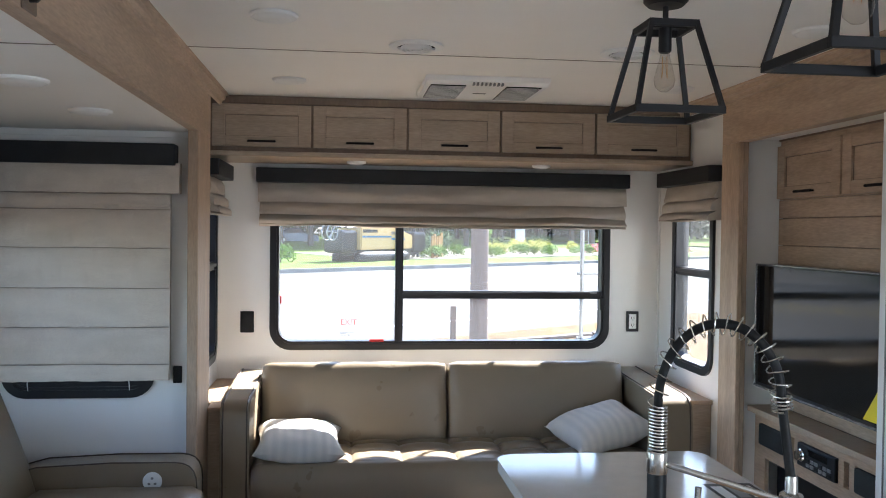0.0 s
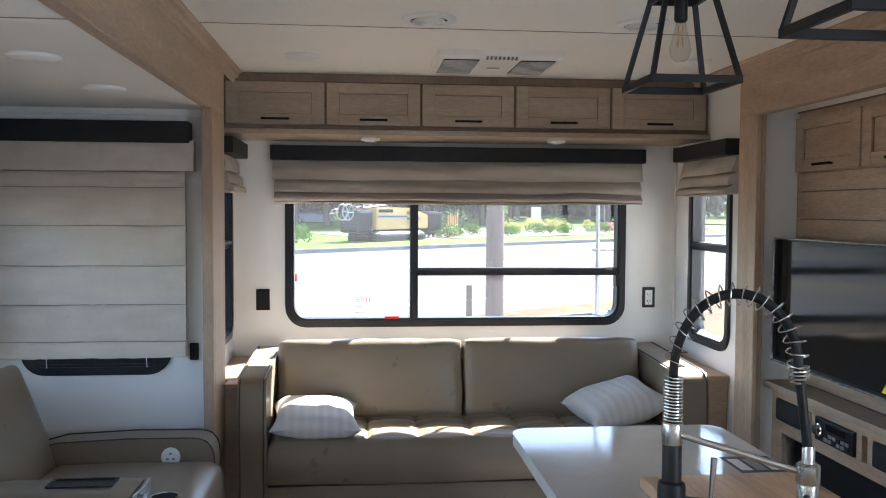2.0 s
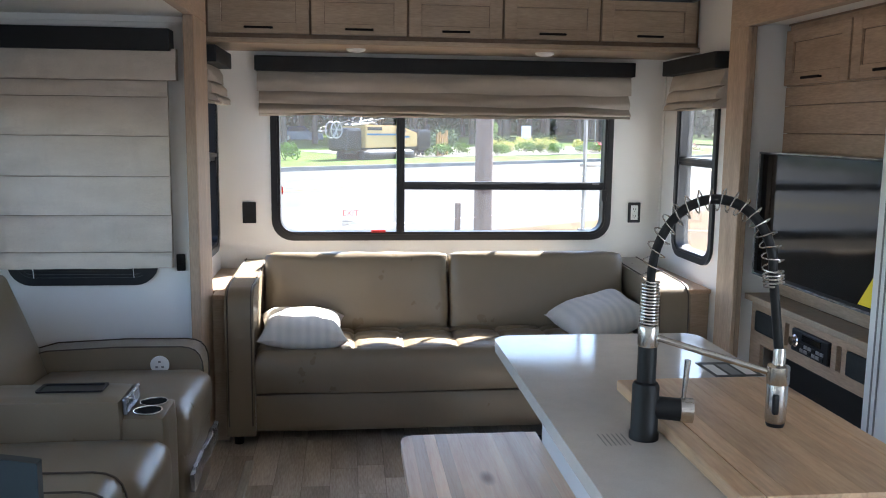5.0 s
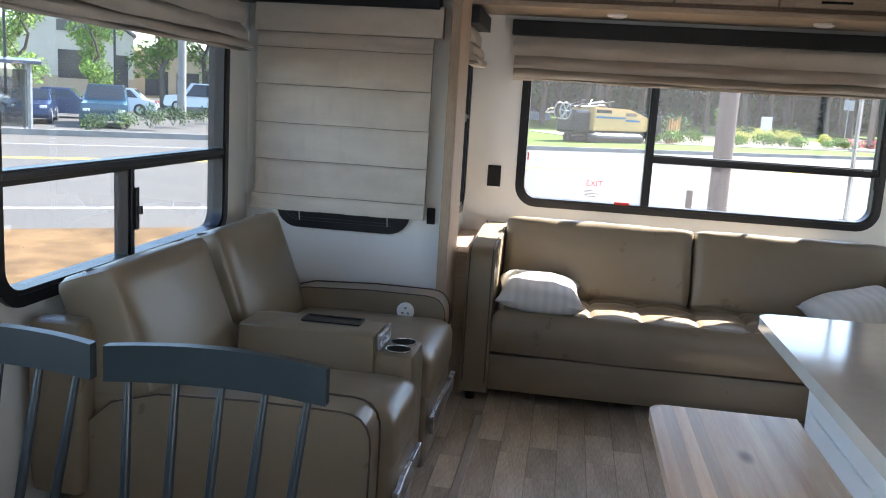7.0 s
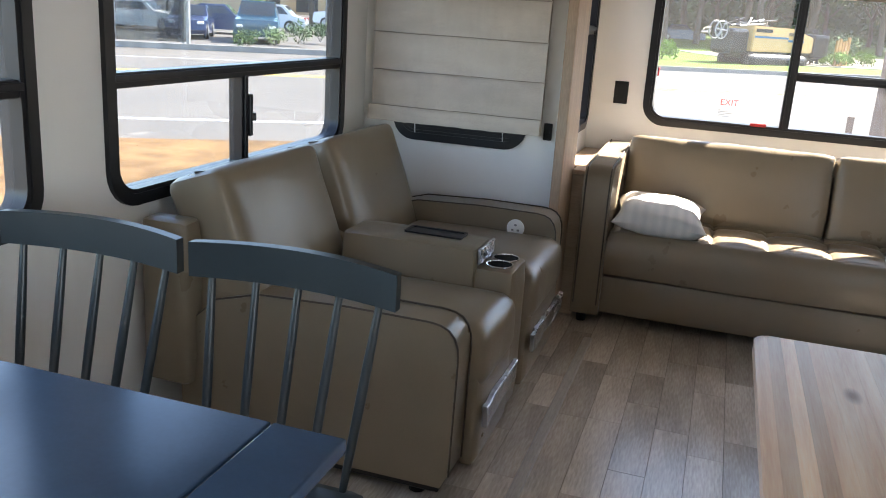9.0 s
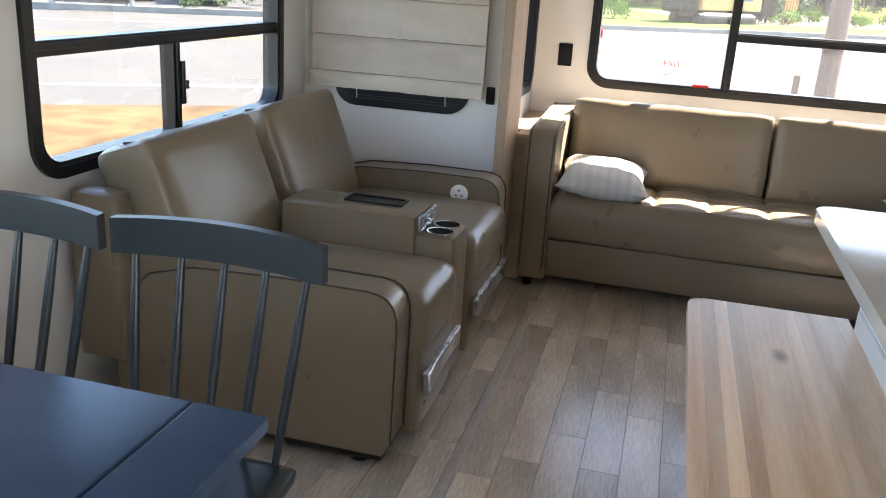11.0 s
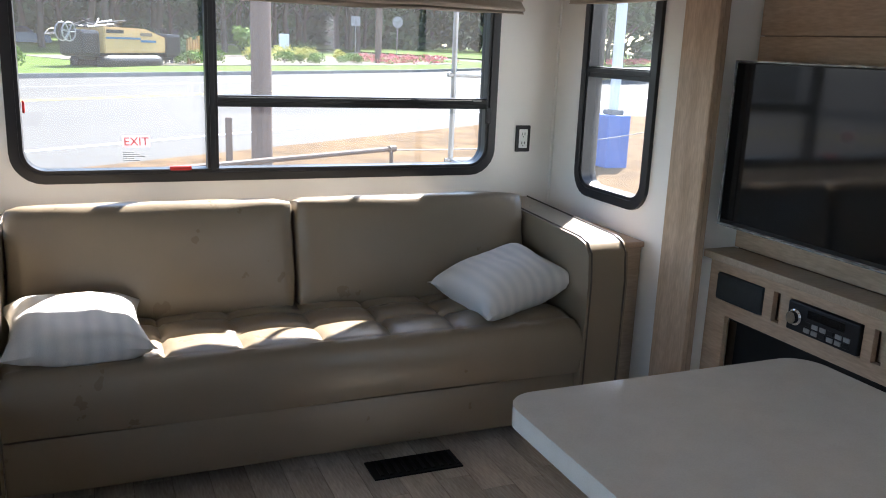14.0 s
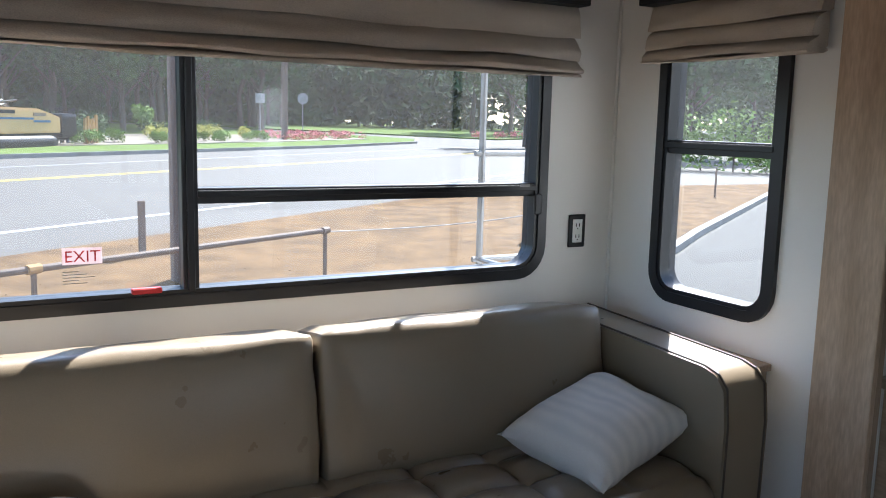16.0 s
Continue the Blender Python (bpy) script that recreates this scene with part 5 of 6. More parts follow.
for (xa, ya), (xb, yb) in zip(kp, kp[1:]):
    d = Vector((xb - xa, yb - ya, 0)).normalized()
    s = Vector((-d.y, d.x, 0)) * 0.09
    q = [own.verts.new(Vector((x, y, gz(y) + z)) + s * k) for x, y in ((xa, ya), (xb, yb)) for k, z in ((-1, -0.05), (-1, 0.13), (1, 0.13), (1, -0.05))]
    for i in range(4):
        own.faces.new((q[i], q[(i + 1) % 4], q[4 + (i + 1) % 4], q[4 + i]))
setting("kerb_drive", own, M_SHADEROAD, "grey concrete kerb along the drive", "kerb")
LAWN = [un(12, 34.2), un(45, 34.2), un(58, 35.5), un(64, 39), un(66, 46), un(68, 62), un(60, 160), un(12, 160)]
sheet("lawn_far", LAWN, 0.14, M_LAWN, "sunny green lawn across the road", "lawn")
sheet("lawn_right", [un(74, 36), un(150, 36), un(220, 120), un(74, 120)], 0.14, M_LAWN, "green lawn strip beyond the side street", "lawn")
own = bmesh.new()
kp = [un(-60, 34.05), un(45, 34.05), un(58.1, 35.35), un(64.2, 38.9)]
for (xa, ya), (xb, yb) in zip(kp, kp[1:]):
    d = Vector((xb - xa, yb - ya, 0)).normalized()
    s = Vector((-d.y, d.x, 0)) * 0.1
    q = [own.verts.new(Vector((x, y, gz(y) + z)) + s * k) for x, y in ((xa, ya), (xb, yb)) for k, z in ((-1, -0.05), (-1, 0.16), (1, 0.16), (1, -0.05))]
    for i in range(4):
        own.faces.new((q[i], q[(i + 1) % 4], q[4 + (i + 1) % 4], q[4 + i]))
setting("kerb_far", own, M_SHADEROAD, "grey concrete kerb of the far lawn", "kerb")


def stripe(name, n, w, material, label, u0=-90, u1=90):
    sheet(name, [un(u0, n - w / 2), un(u1, n - w / 2), un(u1, n + w / 2), un(u0, n + w / 2)], 0.006, material, label, "road marking")


stripe("road_line", 16.2, 0.22, M_PAINTW, "white edge line on the road")
stripe("road_line", 25.2, 0.12, M_PAINTY, "yellow centre line on the road")
stripe("road_line", 25.55, 0.12, M_PAINTY, "yellow centre line on the road")
stripe("road_line", 30.0, 0.12, M_PAINTW, "white lane line on the road")

# straw tufts near the windows
rng = random.Random(11)
own = bmesh.new()
for k in range(9000):
    x, y = rng.uniform(-9, 17), rng.uniform(7, 21)
    n = -SA * x + CA * y
    if n > 13.7 or (y - 10.2) < (x - 6.0) * 0.71 and x > 4:
        continue
    z, a, hh, ww = gz(y) + 0.045, rng.uniform(0, 6.28), rng.uniform(0.006, 0.02), rng.uniform(0.008, 0.025)
    dx, dy = math.cos(a), math.sin(a)
    lx, ly = rng.uniform(-0.07, 0.07), rng.uniform(-0.07, 0.07)
    own.faces.new([own.verts.new(c) for c in ((x - dx * ww, y - dy * ww, z), (x + dx * ww, y + dy * ww, z), (x + lx, y + ly, z + hh))])
tagged(part("straw_tufts", own, M_BLADE), "loose dry straw tufts on the verge", "grass", kind="stuff")


def leaf_cloud(rng, centres, count, size, mat_):
    """Many small folded leaves scattered through soft balls (x, y, z, r)."""
    vs, fs = [], []
    for k in range(count):
        cx, cy, cz, r = centres[k % len(centres)]
        d = Vector((rng.gauss(0, 1), rng.gauss(0, 1), rng.gauss(0, 0.85))).normalized() * r * (rng.random() ** 0.4)
        c = Vector((cx, cy, cz)) + d
        a = Vector((rng.gauss(0, 1), rng.gauss(0, 1), rng.gauss(0, 1))).normalized()
        b = a.orthogonal().normalized()
        s = size * rng.uniform(0.5, 1.3)
        i = len(vs)
        vs += [c - a * s, c + b * s * 0.55 + Vector((0, 0, s * 0.2)), c + a * s, c - b * s * 0.55 + Vector((0, 0, s * 0.2))]
        fs += [(i, i + 1, i + 2), (i, i + 2, i + 3)]
    me = bpy.data.meshes.new("leaves")
    me.from_pydata(vs, [], fs)
    me.materials.append(mat_)
    return me


def tree(name, label, h, r, seed, leafmat, low=0.3, count=2600, size=0.16, group=""):
    rng = random.Random(seed)
    t = thing(name, label, "tree", group)
    trunk = tube([(rng.uniform(-.1, .1) * k, rng.uniform(-.1, .1) * k, h * 0.75 * k / 6) for k in range(7)], lambda f: 0.16 * h / 8 * (1 - 0.75 * f) + 0.03, 10)
    cents = []
    for k in range(16):
        a, z = rng.uniform(0, 6.28), h * rng.uniform(low + 0.08, 0.92)
        f = 1 - abs((z / h - 0.6) / 0.48) ** 2
        d = r * rng.uniform(0.25, 0.8) * max(0.25, f)
        p = (math.cos(a) * d, math.sin(a) * d, z)
        tube([(0, 0, max(h * 0.2, z - d * 0.9)), (p[0] * 0.6, p[1] * 0.6, z - d * 0.25), p], lambda f: 0.05 * h / 8 * (1 - 0.8 * f) + 0.008, 6, trunk)
        cents.append((*p, r * rng.uniform(0.28, 0.5)))
    cents.append((0, 0, h * 0.9, r * 0.4))
    part("trunk", trunk, M_BARK, t, "", True)
    c = new("crown", leaf_cloud(rng, cents, count, size, leafmat))
    c.parent = t
    return t


def put(t, x, y, turn=0.0, s=1.0):
    c = copy_thing(t, pose(x, y, gz(y) + 0.1, 0, 0, turn))
    c.scale = (s, s, s)
    return c


def shrub(name, label, r, h, seed, m, count=420, size=0.09, group="shrubs in the far bed", cat="shrub"):
    rng = random.Random(seed)
    t = thing(name, label, cat, group)
    st = bmesh.new()
    for k in range(5):
        a = k * 1.26
        tube([(0, 0, 0), (math.cos(a) * r * 0.4, math.sin(a) * r * 0.4, h * 0.6)], 0.012, 5, st)
    part("stems", st, M_BARK, t)
    c = new("foliage", leaf_cloud(rng, [(rng.uniform(-.5, .5) * r, rng.uniform(-.5, .5) * r, h * rng.uniform(0.35, 0.75), r * rng.uniform(0.4, 0.6)) for _ in range(7)], count, size, m))
    c.parent = t
    return t


sd_big = shrub("hedge_bush", "broad dark green bush under the trees", 3.4, 4.2, 14, M_LEAF, 900, 0.42, "bushes under the trees")
sd_big.matrix_world = pose(*un(30, 86), gz(un(30, 86)[1]))
dark = tree("shade_tree", "dense dark green broadleaf tree behind the lawn", 11, 5.0, 3, M_LEAF, 0.36, 4200, 0.30, "trees behind the lawn")
dark.matrix_world = pose(*un(38, 75), gz(un(38, 75)[1]))
dark2 = tree("shade_tree", "tall dark green tree with open limbs behind the lawn", 12.5, 4.6, 8, M_LEAF, 0.40, 4200, 0.30, "trees behind the lawn")
dark2.matrix_world = pose(*un(47, 69), gz(un(47, 69)[1]))
rng = random.Random(21)
for k in range(46):
    u = 17 + (k % 23) * 3.7 + rng.uniform(-1.5, 1.5)
    n = (60 if k < 23 else 74) + rng.uniform(-3, 6) + max(0, (k % 23) - 13) * 2.0
    put(dark if k % 2 else dark2, *un(u, n), rng.uniform(0, 360), rng.uniform(0.95, 1.3))
for k in range(16):
    put(dark if k % 2 else dark2, *un(70 + k * 7, 92 + rng.uniform(-5, 8)), rng.uniform(0, 360), rng.uniform(1.2, 1.7))
for k in range(30):
    put(sd_big, *un(26 + k * 4.6 + rng.uniform(-2, 2), 100 + rng.uniform(-4, 8)), rng.uniform(0, 360), rng.uniform(1.6, 2.3))
young = tree("street_tree", "young bright green street tree", 6.5, 1.9, 5, M_LEAFL, 0.22, 3000, 0.13, "street trees")
young.matrix_world = pose(-28.5, 49.0, gz(49))
put(young, -33.0, 48.5, 50, 1.05)
put(young, -40, 52, 120, 1.0)
put(young, -28.2, 57.5, 200, 1.55)
put(young, -26.4, 60.5, 80, 1.4)
put(young, -19.0, 58, 20, 1.5)
put(dark, 42, 44, 80, 0.95)
put(dark2, 50, 40, 10, 0.9)
put(dark, 56, 86, 10, 1.25)
put(dark2, 52, 88, 60, 1.2)
put(dark, 36, 54, 100, 0.9)
put(dark, 60, 62, 20, 0.9)
put(dark2, 78, 70, 70, 0.9)
put(dark, 92, 76, 140, 1.0)
put(dark2, 50, 66, 230, 0.85)

# closed woods behind it all
rng = random.Random(77)
wc = []
for k in range(420):
    a, rr = radians(rng.uniform(-19, 80)), rng.uniform(118, 140)
    y = rr * math.cos(a)
    wc.append((rr * math.sin(a), y, gz(y) + rng.uniform(-1, 15) * rng.uniform(0.5, 1.15), rng.uniform(2.5, 4.5)))
tagged(new("far_woods", leaf_cloud(rng, wc, 42000, 0.95, M_LEAF)), "dark green woods closing the distance", "woods", kind="stuff")


sg = shrub("green_shrub", "rounded green shrub in the flower bed", 0.8, 1.0, 2, M_LEAFL)
sg.matrix_world = pose(*un(31, 42), gz(un(31, 42)[1]) + 0.1)
sd = shrub("green_shrub", "dark green shrub in the flower bed", 1.0, 1.2, 4, M_LEAF)
sd.matrix_world = pose(*un(36, 46), gz(un(36, 46)[1]) + 0.1)
sy = shrub("yellow_shrub", "shrub with yellow blossom in the flower bed", 0.9, 1.1, 6, M_LEAFY)
sy.matrix_world = pose(*un(44, 45), gz(un(44, 45)[1]) + 0.1)
sheet("flower_bed", [un(28, 39.5), un(46, 38.8), un(58, 39.5), un(60, 47), un(46, 52), un(28, 50)], 0.17, M_BED, "pale mulch flower bed", "flower bed")
rng = random.Random(4)
for k in range(16):
    put(sg, *un(29 + k * 1.25 + rng.uniform(-.4, .4), rng.uniform(39.8, 42.5)), rng.uniform(0, 360), rng.uniform(0.55, 0.95))
for k in range(9):
    put(sd, *un(29 + k * 2.3 + rng.uniform(-.6, .6), rng.uniform(45, 50)), rng.uniform(0, 360), rng.uniform(0.9, 1.5))
for k in range(8):
    put(sy, *un(40 + k * 1.3 + rng.uniform(-.4, .4), rng.uniform(43, 47)), rng.uniform(0, 360), rng.uniform(0.7, 1.15))
for k in range(6):
    put(sg if k % 2 else sd, *un(14 + k * 1.6, rng.uniform(37, 41)), k * 60, rng.uniform(0.7, 1.2))
gr = shrub("tall_grass", "tall pale green ornamental grass clump", 1.0, 2.6, 9, M_LEAFL, 700, 0.16)
gr.matrix_world = pose(*un(45, 50), gz(un(45, 50)[1]) + 0.1)
hedge = thing("hedge", "tall sunlit green hedge beside the drive", "hedge")
hc = [(28.5 + 11.5 * f + rng.uniform(-.5, .5), 36 - 12 * f + rng.uniform(-.5, .5), gz(36 - 12 * f) + rng.uniform(0.3, 2.5), rng.uniform(0.6, 1.0)) for f in [k / 110 for k in range(111)]]
c = new("foliage", leaf_cloud(rng, hc, 9000, 0.15, M_LEAFL))
c.parent = hedge
stems = bmesh.new()
for k in range(12):
    f = k / 11
    tube([(28.5 + 11.5 * f, 36 - 12 * f, gz(36 - 12 * f) - 0.1), (28.5 + 11.5 * f, 36 - 12 * f, gz(36 - 12 * f) + 1.8)], 0.05, 6, stems)
part("stems", stems, M_BARK, hedge)
for k in range(7):
    put(sd, -17.2 - 0.15 * k + rng.uniform(-.3, .3), 30 + k * 2.5, k * 50, rng.uniform(0.6, 0.9))


def flowers(label, u0, u1, n0, n1, count, seed):
    rng = random.Random(seed)
    cents = []
    for k in range(60):
        x, y = un(rng.uniform(u0, u1), rng.uniform(n0, n1))
        cents.append((x, y, gz(y) + 0.38, 0.42))
    tagged(new("red_flowers", leaf_cloud(rng, cents, count, 0.11, M_LEAFR)), label, "flowers", kind="stuff")
    tagged(new("flower_leaves", leaf_cloud(rng, [(a, b, c - 0.16, d) for a, b, c, d in cents], count // 2, 0.12, M_LEAFL)), "green leaves under the red flowers", "plants", kind="stuff")


flowers("dense red and pink bedding flowers by the kerb", 49, 59, 40, 44, 1800, 31)
flowers("strip of red bedding flowers beyond the side street", 75, 105, 37, 39, 2200, 32)

# roadside furniture
px, py = 2.95, 14.2
p = thing("utility_pole", "weathered brown wooden utility pole at the roadside", "pole")
part("shaft", tube([(px, py, gz(py) - 0.1), (px, py, 4), (px + 0.02, py, 9.5)], lambda f: 0.158 - 0.045 * f, 16), M_POLE, p, "", True)
part("crossarm", box(px - 1.2, px + 1.2, py - 0.06, py + 0.06, 8.7, 8.82), M_POLE, p)
py = 61
p = thing("utility_pole", "brown wooden pole behind the red flowers", "pole")
part("shaft", tube([(20.2, py, gz(py)), (20.2, py, 11)], lambda f: 0.24 - 0.06 * f, 14), M_POLE, p, "", True)
part("crossarm", box(19.0, 21.4, py - 0.06, py + 0.06, 10.2, 10.3), M_POLE, p)
p = thing("utility_pole", "pale concrete utility pole by the car park", "pole")
part("shaft", tube([(-21.8, 47, gz(47)), (-21.8, 47, 11)], lambda f: 0.26 - 0.08 * f, 14), M_SHADEROAD, p, "", True)
part("crossarm", box(-22.8, -20.8, 46.95, 47.05, 10.2, 10.3), M_POLE, p)
s = thing("wooden_stake", "short split wooden post at the road edge", "post")
part("post", box(2.74, 2.85, 16.26, 16.33, gz(16.3) - 0.1, gz(16.3) + 0.9, 0.015, 1), M_POLE, s)
f = thing("pipe_fence", "low brown pipe fence along the verge", "fence")
FP = [(4.75, 13.6), (1.0, 11.7), (-2.6, 9.88)]
for x, y in FP:
    part("post", tube([(x, y, gz(y) - 0.05), (x, y, -0.1)], 0.028, 10), M_RUST, f)
    part("coupling", tube([(x - 0.06, y - 0.045, -0.1), (x + 0.06, y + 0.045, -0.1)], 0.05, 10), M_STAKE if x < 2 and x > 0 else M_RUST, f)
part("rail", tube([(x, y, -0.1) for x, y in FP], 0.036, 10), M_RUST, f)
part("chain", tube([(4.75 + 6.5 * k / 12, 13.6 + 0.12 * k, -0.12 - 0.14 * math.sin(math.pi * k / 12) + 0.02 * k) for k in range(13)], 0.009, 6), M_GALV, f, "slack galvanised chain")
s = thing("rear_ladder", "grey metal ladder on the outside of the rear wall", "ladder")
for x in (2.17, 2.52):
    part("rail", tube([(x, 5.40, 0.42), (x, 5.40, 2.3)], 0.0125, 10), M_GALV, s)
for z in (0.49, 0.887, 1.286, 1.685, 2.08):
    part("rung", tube([(2.14, 5.40, z), (2.55, 5.40, z)], 0.011, 10), M_GALV, s)
for x in (2.17, 2.52):
    for z in (0.887, 2.08):
        part("standoff", tube([(x, 5.165, z), (x, 5.40, z)], 0.010, 8), M_GALV, s)
s = thing("light_pole", "white light pole on a blue painted square base", "light pole")
part("base", box(9.75, 10.25, 15.45, 15.95, gz(15.7), gz(15.7) + 1.05, 0.03, 2), M_DRUM, s, "blue painted base")
part("base_cap", box(9.85, 10.15, 15.55, 15.85, gz(15.7) + 1.05, gz(15.7) + 1.15, 0.02, 1), M_SHADEROAD, s)
part("pole", tube([(10.0, 15.7, gz(15.7) + 1.15), (10.0, 15.7, 6.0)], 0.10, 14), M_WHITEP, s)
s = thing("marker_post", "thin brown marker post on the verge", "post")
part("post", tube([(20.8, 21.6, gz(21.6)), (20.8, 21.6, gz(21.6) + 0.95)], 0.03, 8), M_RUST, s)


def road_sign(x, y, h, sides, r, label):
    s = thing("road_sign", label, "sign")
    part("post", tube([(x, y, gz(y)), (x, y, gz(y) + h)], 0.04, 8), M_GALV, s)
    b = lathe([(r, -0.01), (r, 0.01)], sides, pose(x, y - 0.06, gz(y) + h, 90, 0, 0) @ pose(0, 0, 0, 0, 0, 180 / sides))
    part("plate", b, M_GALV, s, "bare metal back of the sign")


road_sign(25.5, 72, 3.2, 8, 0.5, "octagonal road sign seen from behind")
road_sign(21.5, 71, 3.1, 4, 0.55, "square road sign seen from behind")
s = thing("monument_sign", "white stone monument sign in the flower bed", "sign")
mx, my = un(46.5, 47.5)
part("slab", box(mx - 0.36, mx + 0.36, my - 0.15, my + 0.15, gz(my) + 0.4, gz(my) + 1.9, 0.04, 2), M_WHITEP, s)
part("plinth", box(mx - 0.5, mx + 0.6, my - 0.25, my + 0.25, gz(my) + 0.1, gz(my) + 0.6, 0.04, 2), M_WHITEP, s)


# drilling machine on the far lawn
def machine():
    m = thing("drilling_machine", "yellow tracked drilling machine parked on the lawn edge", "machine")
    o = Vector((1.0, 47.0, gz(47) - 0.12))
    M = Matrix.Translation(o) @ pose(0, 0, 0, 0, 0, 48)

    def P(name, bm, mt, label=""):
        bmesh.ops.transform(bm, matrix=M, verts=bm.verts)
        return part(name, bm, mt, m, label)
    own = bmesh.new()
    prof = [(0, 0.9), (4.6, 0.95), (4.6, 1.72), (3.0, 2.12), (0, 2.15)]
    a = [own.verts.new((x, -0.85, z)) for x, z in prof]
    b = [own.verts.new((x, 0.85, z)) for x, z in prof]
    own.faces.new(a)
    own.faces.new(b[::-1])
    for i in range(5):
        own.faces.new((a[i], b[i], b[(i + 1) % 5], a[(i + 1) % 5]))
    bmesh.ops.bevel(own, geom=own.edges[:], offset=0.05, segments=2, affect="EDGES")
    P("engine_cover", own, M_RIGY, "yellow painted cover")
    P("stripe", sweep([(-0.875, 1.58), (-0.855, 1.58), (-0.855, 1.68), (-0.875, 1.68)], "x", 0.1, 2.6), M_RIGB, "blue stripe")
    P("stripe", box(2.6, 3.8, -0.875, -0.855, 1.45, 1.56), M_RIGB, "blue stripe")
    P("badge", box(0.15, 1.35, -0.875, -0.855, 1.85, 2.02), M_BLACK, "dark badge bar")
    P("badge", box(2.6, 3.5, -0.875, -0.855, 1.75, 1.92), M_WOODD, "dark badge bar")
    P("track", rbox((2.0, -0.8, 0.42), (2.3, 0.25, 0.42), 0.35, 8), M_BLACK)
    P("track", rbox((2.0, 0.8, 0.42), (2.3, 0.25, 0.42), 0.35, 8), M_BLACK)
    P("frame", box(-0.3, 5.6, -0.5, 0.5, 0.55, 0.98, 0.03, 1), M_FRAME)
    P("rear_tank", rbox((-0.7, 0, 1.35), (0.62, 0.7, 0.62), 0.15, 6), M_FRAME)
    own = bmesh.new()
    for k in range(2):
        tube([(-1.9 + 0.42 * math.cos(q * math.pi / 12), -0.5 + 0.4 * k, 1.85 + 0.42 * math.sin(q * math.pi / 12)) for q in range(24)], 0.035, 6, own, True)
    for q in range(6):
        tube([(-1.9, -0.5, 1.85), (-1.9 + 0.42 * math.cos(q), -0.5, 1.85 + 0.42 * math.sin(q))], 0.03, 5, own)
    P("hose_reel", own, M_GALV)
    own = bmesh.new()
    rg = random.Random(3)
    for k in range(16):
        tube([(-1 + rg.uniform(0, 3), rg.uniform(-.6, .6), 2.1), (-1 + rg.uniform(0, 3), rg.uniform(-.6, .6), 2.2 + rg.random() * 0.35)], 0.05, 6, own)
    P("pipe_rack", own, M_FRAME)
    P("front_engine", rbox((5.5, 0, 1.3), (0.6, 0.7, 0.62), 0.1, 6), M_FRAME)
    own = bmesh.new()
    for k in range(14):
        tube([(4.8 + rg.random() * 2, -0.7 + rg.random() * 1.4, 0.4), (4.8 + rg.random() * 2, -0.7 + rg.random() * 1.4, 2.2)], 0.04, 5, own)
    P("hoses", own, M_BLACK)
    for k in range(5):
        x = 6.6 + 0.38 * k
        P("timber_guard", box(x, x + 0.16, -0.8 + 0.1 * k, -0.7 + 0.1 * k, 0.1, 1.5 + 0.5 * rg.random()), M_STAKE, "orange timber guard")


machine()


